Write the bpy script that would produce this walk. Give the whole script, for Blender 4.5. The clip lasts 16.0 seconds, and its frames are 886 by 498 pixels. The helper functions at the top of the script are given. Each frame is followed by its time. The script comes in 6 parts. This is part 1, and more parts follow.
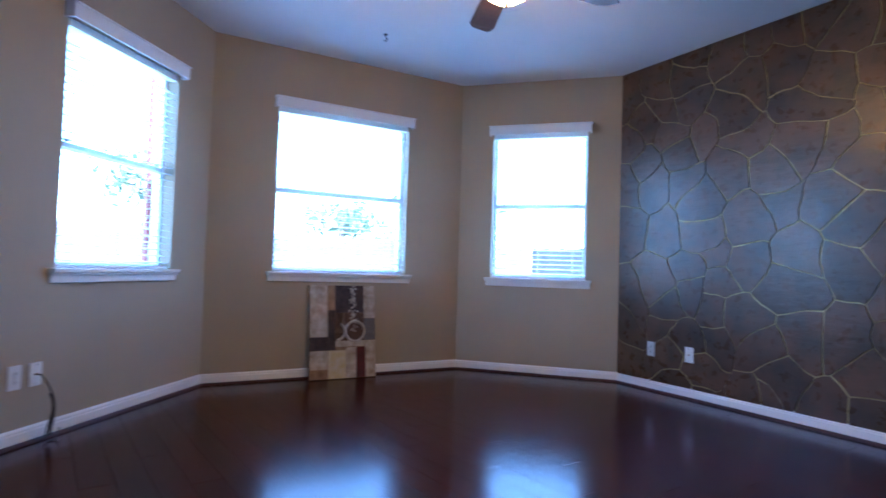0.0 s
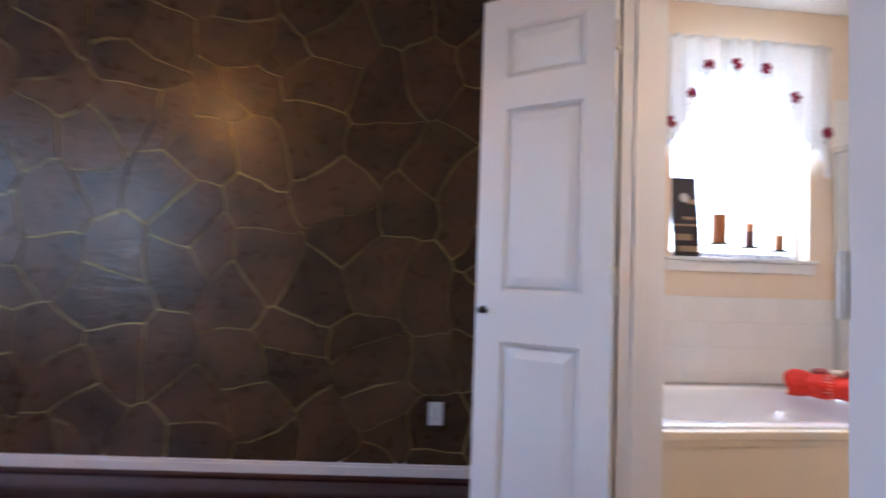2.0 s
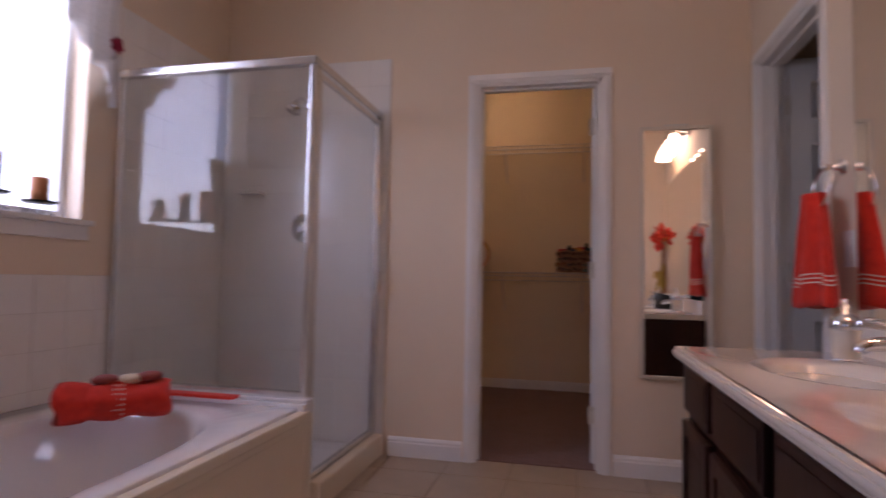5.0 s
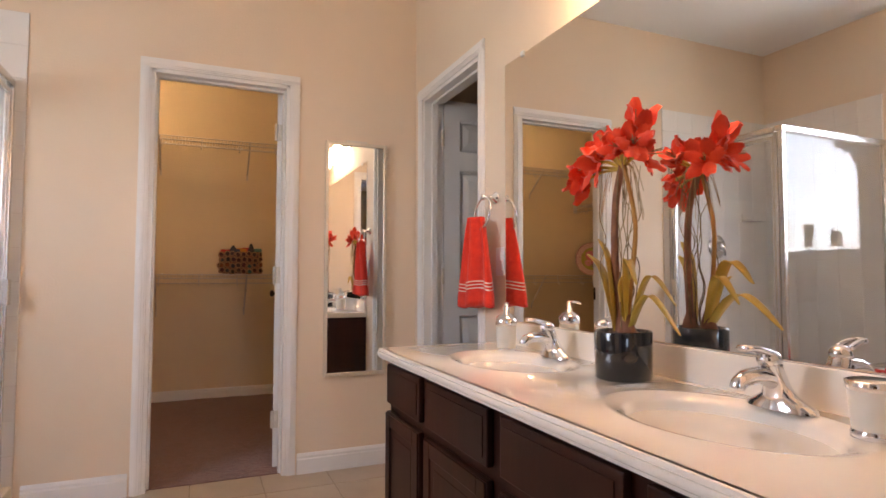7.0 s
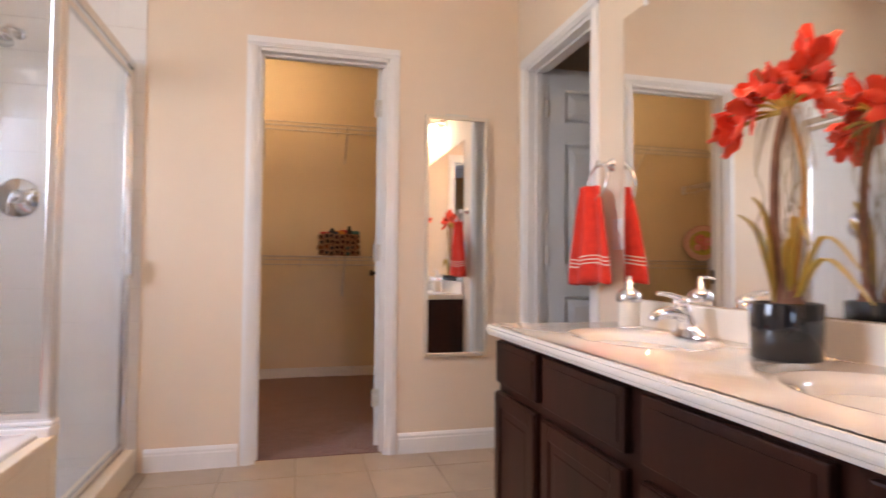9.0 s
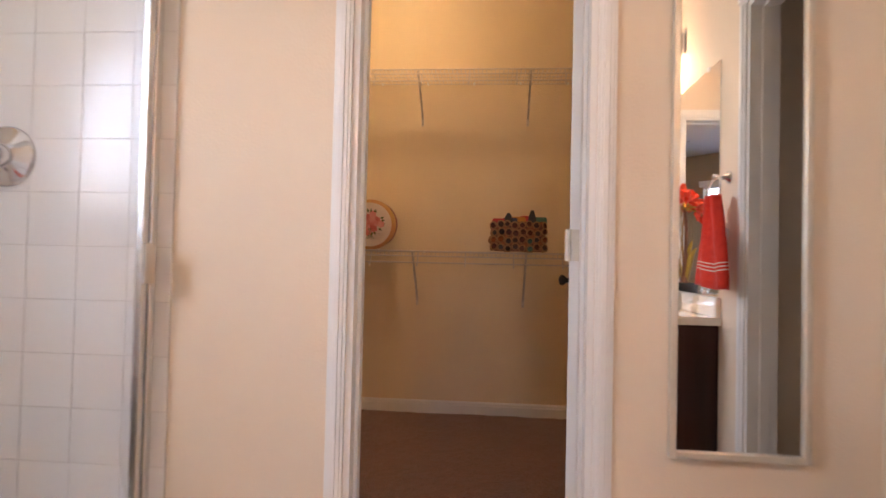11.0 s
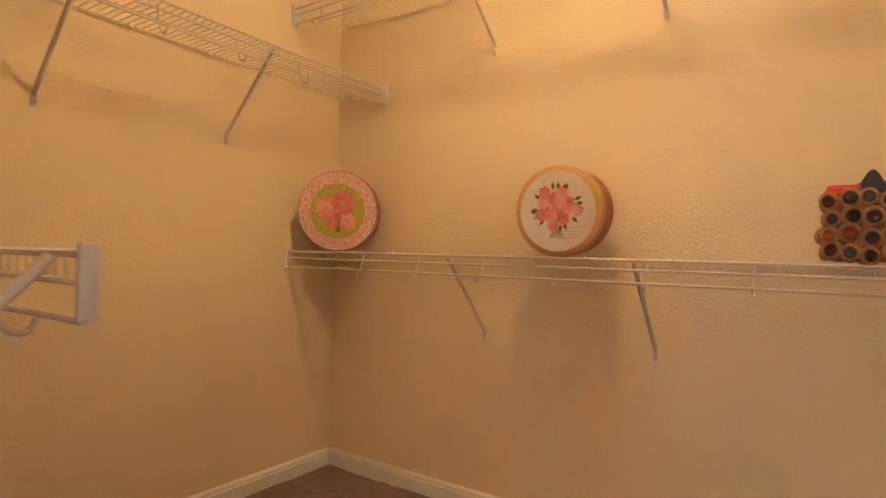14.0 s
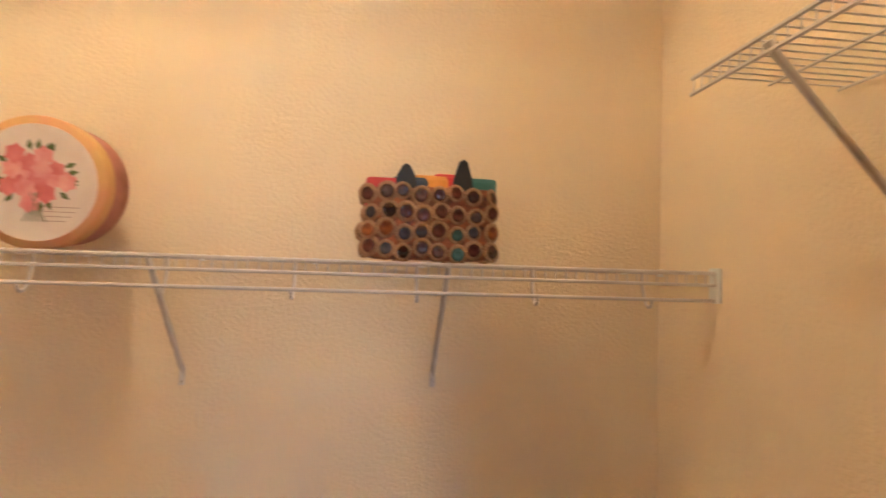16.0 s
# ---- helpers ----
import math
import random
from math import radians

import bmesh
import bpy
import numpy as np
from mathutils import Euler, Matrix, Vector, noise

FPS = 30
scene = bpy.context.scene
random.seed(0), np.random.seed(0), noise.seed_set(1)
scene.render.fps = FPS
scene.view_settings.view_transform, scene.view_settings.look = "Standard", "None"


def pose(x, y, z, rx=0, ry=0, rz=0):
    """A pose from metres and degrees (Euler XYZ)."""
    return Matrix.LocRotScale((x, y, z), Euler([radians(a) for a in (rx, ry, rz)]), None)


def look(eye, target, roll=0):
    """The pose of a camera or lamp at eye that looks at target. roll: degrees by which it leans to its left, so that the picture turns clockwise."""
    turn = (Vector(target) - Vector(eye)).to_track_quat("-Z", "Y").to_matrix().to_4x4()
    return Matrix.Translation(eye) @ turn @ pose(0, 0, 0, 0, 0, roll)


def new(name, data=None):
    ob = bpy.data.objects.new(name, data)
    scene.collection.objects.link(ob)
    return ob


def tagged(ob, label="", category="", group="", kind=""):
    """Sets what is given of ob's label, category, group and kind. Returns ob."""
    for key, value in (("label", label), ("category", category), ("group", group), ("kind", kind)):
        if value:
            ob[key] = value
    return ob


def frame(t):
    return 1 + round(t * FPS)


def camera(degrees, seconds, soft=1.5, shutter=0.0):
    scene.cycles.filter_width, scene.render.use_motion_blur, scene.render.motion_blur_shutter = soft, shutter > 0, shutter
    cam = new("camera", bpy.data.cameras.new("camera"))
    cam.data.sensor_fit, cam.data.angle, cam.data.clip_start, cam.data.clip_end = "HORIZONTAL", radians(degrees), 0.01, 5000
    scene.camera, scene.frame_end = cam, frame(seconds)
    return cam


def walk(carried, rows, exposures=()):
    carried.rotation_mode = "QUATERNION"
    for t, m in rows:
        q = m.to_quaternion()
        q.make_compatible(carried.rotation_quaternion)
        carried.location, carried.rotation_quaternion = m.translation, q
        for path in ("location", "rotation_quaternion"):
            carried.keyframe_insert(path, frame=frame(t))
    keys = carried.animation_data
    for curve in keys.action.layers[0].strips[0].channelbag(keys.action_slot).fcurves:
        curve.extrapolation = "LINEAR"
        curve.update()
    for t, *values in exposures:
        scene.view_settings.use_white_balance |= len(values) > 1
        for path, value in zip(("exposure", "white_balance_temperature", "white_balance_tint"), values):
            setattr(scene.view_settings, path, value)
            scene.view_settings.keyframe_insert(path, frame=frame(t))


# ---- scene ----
cam = camera(75.7, 16.0, shutter=0.5)
PATH = [
    (0, (0.391, 0.153, 0.918), (1.553, 1.78, 0.992), 1.8),
    (0.5, (0.538, 0.258, 0.94), (1.931, 1.691, 1.009), 2.4),
    (1, (0.728, 0.321, 0.957), (2.456, 1.324, 1.049), 2.7),
    (1.5, (1.037, 0.403, 0.965), (2.987, 0.834, 1.079), 2.5),
    (2, (1.338, 0.506, 1.022), (3.323, 0.278, 1.118), 1.9),
    (2.5, (1.628, 0.449, 1.023), (3.494, -0.263, 1.118), 1.9),
    (3, (1.873, 0.334, 1.005), (3.587, -0.692, 1.106), 1.7),
    (3.5, (2.127, 0.19, 0.984), (3.621, -1.136, 1.096), 1.5),
    (4, (2.336, 0.055, 0.945), (3.603, -1.488, 1.063), 1.6),
    (4.5, (2.422, -0.075, 0.943), (3.35, -1.843, 1.061), 1.4),
    (5, (2.512, -0.109, 0.966), (2.959, -2.056, 1.073), 1.1),
    (5.2, (2.555, -0.118, 0.976), (2.811, -2.099, 1.077), 0.8),
    (7.3, (2.82, -0.075, 1.025), (1.997, -1.895, 1.118), 0.1),
    (7.5, (2.833, -0.073, 1.021), (2.004, -1.891, 1.109), 0.1),
    (8, (2.844, -0.077, 0.979), (2.019, -1.897, 1.063), 0.2),
    (8.5, (2.854, -0.121, 0.942), (2.077, -1.962, 1.02), 0.5),
    (9, (2.828, -0.232, 0.958), (2.332, -2.169, 1.022), 0.5),
    (9.5, (2.759, -0.425, 0.96), (2.569, -2.415, 1.013), 0.7),
    (10, (2.72, -0.765, 0.98), (2.699, -2.764, 1.023), 0.8),
    (10.2, (2.706, -0.93, 0.974), (2.734, -2.93, 1.019), 0.8),
    (12.3, (2.572, -2.648, 1.01), (3.05, -4.59, 1.041), 1.3),
    (12.5, (2.588, -2.767, 1.019), (3.148, -4.687, 1.047), 1.0),
    (13, (2.627, -2.985, 1.019), (3.45, -4.808, 1.05), 1.1),
    (13.5, (2.638, -3.158, 1.031), (3.715, -4.843, 1.057), 1.4),
    (14, (2.627, -3.288, 1.034), (3.755, -4.939, 1.061), 1.6),
    (14.5, (2.609, -3.416, 1.011), (3.61, -5.147, 1.063), 2.1),
    (15, (2.603, -3.522, 1.006), (3.162, -5.44, 1.104), 2.3),
    (15.5, (2.608, -3.626, 0.996), (2.721, -5.619, 1.118), 2.1),
    (16, (2.618, -3.679, 1.014), (2.378, -5.662, 1.105), 1.8),
]
EXPOSURES = [(0, 4.05, 4300, 12), (1.0, 3.8, 4400, 8), (1.5, 3.75, 5400, 16), (2.5, 3.7, 5800, 22), (3.5, 3.2, 6100, 28), (4.5, 2.35, 6300, 44), (5.2, 2.0, 6400, 46), (7.3, 3.45, 7000, 26), (9, 3.6, 6700, 28), (10, 3.6, 6200, 26),
             (12.5, 3.65, 8900, 34), (13.2, 4.0, 9300, 34), (14, 4.5, 7100, 18), (14.5, 4.75, 6600, 18), (15, 4.95, 5950, 14), (16, 5.05, 5550, 14)]
walk(cam, [(t, look(eye, target, roll)) for t, eye, target, roll in PATH], EXPOSURES)

# ---- light ----
world = bpy.data.worlds.new("sky")
scene.world = world
world.use_nodes = True
sky = world.node_tree.nodes.new("ShaderNodeTexSky")
sky.sky_type, sky.sun_disc = "NISHITA", False
sky.sun_elevation, sky.sun_rotation = radians(58), radians(180)
world.node_tree.nodes["Background"].inputs["Strength"].default_value = 0.15
world.node_tree.links.new(sky.outputs[0], world.node_tree.nodes["Background"].inputs[0])
sun = new("sun", bpy.data.lights.new("sun", "SUN"))
sun.data.energy, sun.data.angle, sun.data.color = 4.0, radians(0.5), (1, 0.95, 0.88)
sun.matrix_world = look((0, -14, 22), (0, 0, 0))


def lamp(name, kind, m, energy, color, size=0.1, size_y=None):
    ob = new(name, bpy.data.lights.new(name, kind))
    ob.data.energy, ob.data.color = energy, color
    if kind == "AREA":
        ob.data.size = size
        if size_y:
            ob.data.shape, ob.data.size_y = "RECTANGLE", size_y
    else:
        ob.data.shadow_soft_size = size
    ob.matrix_world = m
    return ob


# daylight standing in the bathroom window's opening, outside the pane
lamp("bath_window_daylight", "AREA", look((4.80, -1.69, 1.84), (3, -1.69, 1.84)), 4.4, (0.80, 0.93, 1.0), 0.88, 1.28)

# skylight standing in the bay windows' openings
BAY_LAMPS = (((2.51, 4.76, 1.53), (2.39, 3.6, 1.45), 1.15), ((0.76, 4.31, 1.53), (1.6, 3.4, 1.45), 0.92), ((4.21, 3.97, 1.53), (3.3, 3.25, 1.45), 0.84))
for _eye, _aim, _w in BAY_LAMPS:
    lamp("bay_window_daylight", "AREA", look(_eye, _aim), 1.7 * _w, (0.48, 0.70, 1.0), _w, 1.3)

# ---- materials ----


def ramp(nt, src, a, b, lo=0.3, hi=0.7):
    r = nt.nodes.new("ShaderNodeValToRGB")
    r.color_ramp.elements[0].color, r.color_ramp.elements[1].color = (*a, 1), (*b, 1)
    r.color_ramp.elements[0].position, r.color_ramp.elements[1].position = lo, hi
    nt.links.new(src, r.inputs[0])
    return r.outputs[0]


def noise_node(nt, scale, detail=4.0, stretch=None, rough=0.55):
    tc = nt.nodes.new("ShaderNodeTexCoord")
    n = nt.nodes.new("ShaderNodeTexNoise")
    n.inputs["Scale"].default_value, n.inputs["Detail"].default_value, n.inputs["Roughness"].default_value = scale, detail, rough
    if stretch:
        mp = nt.nodes.new("ShaderNodeMapping")
        mp.inputs["Scale"].default_value = stretch
        nt.links.new(tc.outputs["Object"], mp.inputs[0])
        nt.links.new(mp.outputs[0], n.inputs["Vector"])
    else:
        nt.links.new(tc.outputs["Object"], n.inputs["Vector"])
    return n.outputs["Fac"]


def material(name, a, b=None, rough=0.5, metal=0.0, scale=3.0, stretch=None, bump=0.0, bump_scale=60.0, bump_stretch=None, distance=0.002,
             vary=0.0, coat=0.0, spec=0.5, rough_var=0.0, emit=0.0, transmission=0.0, alpha=1.0, ior=1.45, sheen=0.0, mid=(0.3, 0.7), island=False):
    m = bpy.data.materials.new(name)
    m.use_nodes = True
    nt = m.node_tree
    p = nt.nodes["Principled BSDF"]
    b = b or tuple(c * 0.9 for c in a)
    col = ramp(nt, noise_node(nt, scale, 5, stretch), a, b, *mid)
    if vary:
        info = nt.nodes.new("ShaderNodeNewGeometry" if island else "ShaderNodeObjectInfo")
        hsv = nt.nodes.new("ShaderNodeHueSaturation")
        mr = nt.nodes.new("ShaderNodeMapRange")
        mr.inputs["To Min"].default_value, mr.inputs["To Max"].default_value = 1 - vary, 1 + vary
        nt.links.new(info.outputs["Random Per Island" if island else "Random"], mr.inputs["Value"])
        nt.links.new(mr.outputs[0], hsv.inputs["Value"])
        nt.links.new(col, hsv.inputs["Color"])
        col = hsv.outputs[0]
    nt.links.new(col, p.inputs["Base Color"])
    p.inputs["Roughness"].default_value, p.inputs["Metallic"].default_value = rough, metal
    p.inputs["Specular IOR Level"].default_value, p.inputs["IOR"].default_value = spec, ior
    p.inputs["Coat Weight"].default_value, p.inputs["Coat Roughness"].default_value = coat, 0.08
    p.inputs["Transmission Weight"].default_value, p.inputs["Alpha"].default_value = transmission, alpha
    p.inputs["Sheen Weight"].default_value = sheen
    if rough_var:
        mr = nt.nodes.new("ShaderNodeMapRange")
        mr.inputs["To Min"].default_value, mr.inputs["To Max"].default_value = rough - rough_var, rough + rough_var
        nt.links.new(noise_node(nt, scale * 3, 4, stretch), mr.inputs["Value"])
        nt.links.new(mr.outputs[0], p.inputs["Roughness"])
    if bump:
        bn = nt.nodes.new("ShaderNodeBump")
        bn.inputs["Strength"].default_value, bn.inputs["Distance"].default_value = bump, distance
        nt.links.new(noise_node(nt, bump_scale, 3, bump_stretch), bn.inputs["Height"])
        nt.links.new(bn.outputs[0], p.inputs["Normal"])
    if emit:
        p.inputs["Emission Color"].default_value, p.inputs["Emission Strength"].default_value = (*a, 1), emit
    return m


M_TAN = material("tan_wall_paint", (0.43, 0.36, 0.25), (0.39, 0.325, 0.225), 0.75, scale=1.3, bump=0.35, bump_scale=140, distance=0.0015)
M_CREAM = material("cream_wall_paint", (0.80, 0.655, 0.50), (0.76, 0.615, 0.465), 0.6, scale=1.2, bump=0.5, bump_scale=120, distance=0.002)
M_CLOSET = material("closet_wall_paint", (0.80, 0.665, 0.47), (0.75, 0.61, 0.425), 0.65, scale=1.2, bump=0.7, bump_scale=95, distance=0.004)
M_CEIL = material("ceiling_paint", (0.86, 0.85, 0.83), (0.82, 0.81, 0.79), 0.85, scale=2, bump=0.6, bump_scale=90, distance=0.003)
M_TRIM = material("white_trim_paint", (0.82, 0.80, 0.77), (0.78, 0.76, 0.73), 0.35, scale=4, bump=0.08, bump_scale=30, distance=0.001)
M_DOOR = material("white_door_paint", (0.80, 0.80, 0.78), (0.76, 0.76, 0.74), 0.42, scale=3, bump=0.35, bump_scale=28, bump_stretch=(1, 1, 9), distance=0.0012)
M_RAIL = material("white_door_rail_paint", (0.80, 0.80, 0.78), (0.76, 0.76, 0.74), 0.42, scale=3, bump=0.55, bump_scale=22, bump_stretch=(1, 1, 11), distance=0.002)
M_PLANK = material("cherry_laminate", (0.050, 0.009, 0.008), (0.022, 0.005, 0.005), 0.19, scale=6, stretch=(6, 0.5, 1), bump=0.34, bump_scale=9,
                   bump_stretch=(1.0, 5.5, 1), distance=0.0016, vary=0.28, coat=0.02, rough_var=0.05, spec=0.22)
M_SHOE = material("cherry_shoe_molding", (0.05, 0.014, 0.011), (0.03, 0.01, 0.008), 0.35, scale=10)
M_SUB = material("dark_floor_joint", (0.015, 0.008, 0.007), rough=0.8)
M_STONE = material("brown_faux_stone", (0.052, 0.033, 0.018), (0.108, 0.056, 0.028), 0.30, scale=5, bump=0.42, bump_scale=15, bump_stretch=(0.6, 1.7, 1), distance=0.006, vary=0.28, rough_var=0.14, spec=0.45, mid=(0.35, 0.65))
M_JOINT = material("gold_stone_joint", (0.24, 0.19, 0.07), (0.52, 0.42, 0.17), 0.33, metal=0.3, scale=5, bump=0.6, bump_scale=40, distance=0.004)
M_TILE_F = material("beige_floor_tile", (0.50, 0.40, 0.30), (0.42, 0.33, 0.24), 0.32, scale=5, bump=0.15, bump_scale=30, vary=0.06)
M_GROUT = material("beige_grout", (0.40, 0.33, 0.25), rough=0.9, scale=20)
M_TILE = material("white_wall_tile", (0.80, 0.77, 0.73), (0.77, 0.74, 0.70), 0.16, scale=2, vary=0.025, bump=0.05, bump_scale=12)
M_GROUT_W = material("white_grout", (0.68, 0.63, 0.58), (0.62, 0.58, 0.53), 0.8, scale=20)
M_CARPET = material("mauve_carpet", (0.27, 0.125, 0.10), (0.15, 0.068, 0.055), 0.95, scale=34, bump=1.0, bump_scale=95, distance=0.02, sheen=0.3)
M_TUB = material("white_acrylic", (0.84, 0.82, 0.82), (0.82, 0.80, 0.80), 0.12, scale=2, coat=0.4)
M_APRON = material("cream_tub_apron", (0.80, 0.70, 0.55), (0.77, 0.67, 0.52), 0.4, scale=2)
M_CHROME = material("chrome", (0.82, 0.82, 0.84), (0.74, 0.74, 0.76), 0.10, 1.0, scale=8)
M_ALU = material("brushed_aluminium", (0.78, 0.77, 0.75), (0.66, 0.65, 0.63), 0.26, 1.0, scale=20, stretch=(1, 1, 0.1))
M_BRONZE = material("dark_bronze", (0.035, 0.028, 0.024), (0.06, 0.045, 0.035), 0.35, 0.8, scale=20)
M_HINGE = material("painted_hinge", (0.72, 0.68, 0.60), (0.62, 0.58, 0.5), 0.4, 0.2, scale=20)
M_CAB = material("espresso_wood", (0.015, 0.0042, 0.0026), (0.050, 0.013, 0.0068), 0.36, scale=7, stretch=(1, 1, 0.12), bump=0.15, bump_scale=30, bump_stretch=(1, 1, 0.1), coat=0.05, spec=0.30)
M_TOP = material("cultured_marble", (0.86, 0.80, 0.71), (0.82, 0.75, 0.65), 0.10, scale=3, coat=0.5)
M_PLATE = material("white_plastic_plate", (0.80, 0.80, 0.78), rough=0.35, scale=5)
M_DARK = material("dark_slot", (0.03, 0.03, 0.03), rough=0.6)
M_BLIND = material("white_faux_wood", (0.82, 0.84, 0.86), (0.78, 0.80, 0.82), 0.4, scale=5, stretch=(0.3, 1, 1))
M_VINYL = material("white_vinyl", (0.80, 0.82, 0.84), rough=0.35, scale=4)
M_WIRE = material("white_coated_wire", (0.66, 0.60, 0.56), (0.58, 0.52, 0.49), 0.35, scale=12)
M_RED = material("red_terry", (0.82, 0.042, 0.015), (0.66, 0.026, 0.011), 0.92, scale=40, bump=0.9, bump_scale=260, distance=0.004, sheen=0.15)
M_BAND = material("towel_band_white", (0.85, 0.72, 0.62), (0.7, 0.5, 0.4), 0.9, scale=200)
M_POT = material("black_glazed_ceramic", (0.012, 0.012, 0.014), rough=0.08, scale=4, coat=0.6)
M_PETAL = material("red_petal", (0.95, 0.095, 0.025), (0.84, 0.045, 0.014), 0.6, scale=30, sheen=0.2)
M_LEAF = material("yellow_green_leaf", (0.52, 0.37, 0.055), (0.50, 0.28, 0.045), 0.5, scale=12)
M_STEM = material("brown_stem", (0.34, 0.14, 0.065), (0.20, 0.075, 0.04), 0.7, scale=30)
M_TWIG = material("curly_twig", (0.12, 0.06, 0.035), (0.34, 0.24, 0.09), 0.75, scale=9)
M_OCHRE = material("ochre_stem", (0.50, 0.25, 0.055), (0.40, 0.17, 0.04), 0.6, scale=20)
M_ROOT = material("dry_root", (0.44, 0.30, 0.15), (0.30, 0.19, 0.10), 0.85, scale=30)
M_MOSS = material("dry_moss", (0.16, 0.09, 0.045), (0.07, 0.04, 0.025), 0.95, scale=60, bump=1, bump_scale=120, distance=0.01)
M_CANDLE = material("brown_wax", (0.48, 0.18, 0.06), (0.38, 0.12, 0.042), 0.55, scale=7)
M_CANDLE_D = material("dark_plum_wax", (0.085, 0.028, 0.028), (0.16, 0.06, 0.03), 0.55, scale=7)
M_IRON = material("black_iron", (0.02, 0.02, 0.022), rough=0.5, metal=0.6, scale=20)
M_SHEER = material("white_sheer_fabric", (0.86, 0.85, 0.85), rough=0.9, scale=60, bump=0.3, bump_scale=300)
M_WINE = material("wine_applique", (0.30, 0.012, 0.045), (0.18, 0.008, 0.028), 0.9, scale=40)
M_SOAP_W = material("cream_ceramic", (0.76, 0.70, 0.60), (0.70, 0.64, 0.54), 0.35, scale=20, bump=0.2, bump_scale=60)
M_SOAP = material("rose_soap", (0.36, 0.09, 0.075), (0.28, 0.06, 0.05), 0.6, scale=20)
M_SOAP2 = material("cream_soap", (0.75, 0.62, 0.45), rough=0.6, scale=20)
M_BRASS = material("antique_brass", (0.42, 0.25, 0.10), (0.30, 0.17, 0.07), 0.28, 0.9, scale=10)
M_FANWOOD = material("dark_fan_blade", (0.10, 0.055, 0.035), (0.06, 0.032, 0.022), 0.4, scale=10, stretch=(1, 8, 1))
M_BULB = material("lit_frosted_glass", (1.0, 0.74, 0.46), (1.0, 0.74, 0.46), 0.4, emit=2.7)
M_FANBULB = material("lit_alabaster_glass", (1.0, 0.47, 0.11), (1.0, 0.47, 0.11), 0.4, emit=8.0)
M_CLOSETBULB = material("lit_closet_glass", (1.0, 0.72, 0.36), (1.0, 0.72, 0.36), 0.4, emit=14.5)
M_CABLE = material("black_cable", (0.012, 0.012, 0.013), rough=0.45, scale=20)
M_FENCE = material("weathered_fence", (0.12, 0.115, 0.11), (0.08, 0.075, 0.072), 0.9, scale=4, stretch=(5, 5, 0.5), vary=0.15)
M_GRASS = material("lawn", (0.10, 0.13, 0.04), (0.16, 0.17, 0.06), 0.95, scale=3, bump=1, bump_scale=60, distance=0.03)
M_FOLIAGE = material("foliage", (0.10, 0.13, 0.06), (0.14, 0.17, 0.09), 0.7, scale=3, vary=0.3, island=True)
M_BARK = material("bark", (0.12, 0.085, 0.06), (0.07, 0.05, 0.035), 0.9, scale=10, bump=0.8, bump_scale=20, distance=0.02)
M_BRICK = material("red_brick", (0.30, 0.085, 0.06), (0.22, 0.06, 0.045), 0.85, scale=12, vary=0.2, bump=0.4, bump_scale=60)
M_MORTAR = material("mortar", (0.42, 0.39, 0.35), rough=0.95, scale=20)

# leaves and thin cloth let part of the light through
for _thin in (M_FOLIAGE, M_SHEER):
    _nt = _thin.node_tree
    _out, _bs = _nt.nodes["Material Output"], _nt.nodes["Principled BSDF"]
    _tl, _mx = _nt.nodes.new("ShaderNodeBsdfTranslucent"), _nt.nodes.new("ShaderNodeMixShader")
    _mx.inputs[0].default_value = 0.5 if _thin is M_FOLIAGE else 0.22
    _nt.links.new(_bs.inputs["Base Color"].links[0].from_socket, _tl.inputs[0])
    for _a, _b in ((_bs.outputs[0], _mx.inputs[1]), (_tl.outputs[0], _mx.inputs[2]), (_mx.outputs[0], _out.inputs[0])):
        _nt.links.new(_a, _b)


def flat_art(name, col, col2=None, scale=25):
    return material(name, col, col2 or tuple(c * 0.75 for c in col), 0.6, scale=scale, bump=0.3, bump_scale=60, distance=0.001)


M_GLASS = bpy.data.materials.new("clear_glass")
M_GLASS.use_nodes = True
_nt = M_GLASS.node_tree
_nt.nodes.clear()
_o, _mx, _tr, _gl, _fr = (_nt.nodes.new(k) for k in ("ShaderNodeOutputMaterial", "ShaderNodeMixShader", "ShaderNodeBsdfTransparent", "ShaderNodeBsdfGlossy", "ShaderNodeLayerWeight"))
_tr.inputs[0].default_value = (0.965, 0.975, 0.98, 1)
_gl.inputs["Roughness"].default_value = 0.01
_mr = _nt.nodes.new("ShaderNodeMapRange")
_mr.interpolation_type = "SMOOTHERSTEP"
_mr.inputs["From Min"].default_value, _mr.inputs["From Max"].default_value = 0.35, 1.0
_mr.inputs["To Min"].default_value, _mr.inputs["To Max"].default_value = 0.036, 0.095
for _a, _b in ((_fr.outputs["Facing"], _mr.inputs["Value"]), (_mr.outputs[0], _mx.inputs[0]), (_tr.outputs[0], _mx.inputs[1]), (_gl.outputs[0], _mx.inputs[2]), (_mx.outputs[0], _o.inputs[0])):
    _nt.links.new(_a, _b)
M_MIRROR = material("silver_mirror", (0.90, 0.91, 0.90), (0.90, 0.91, 0.90), 0.004, 1.0)

# ---- building helpers ----


def part(name, bm, mat, parent=None, label="", smooth=False):
    me = bpy.data.meshes.new(name)
    bmesh.ops.recalc_face_normals(bm, faces=bm.faces)
    if smooth:
        for f in bm.faces:
            f.smooth = True
    bm.to_mesh(me)
    bm.free()
    me.materials.append(mat)
    ob = new(name, me)
    if parent:
        ob.parent = parent
    if label:
        ob["label"] = label
    return ob


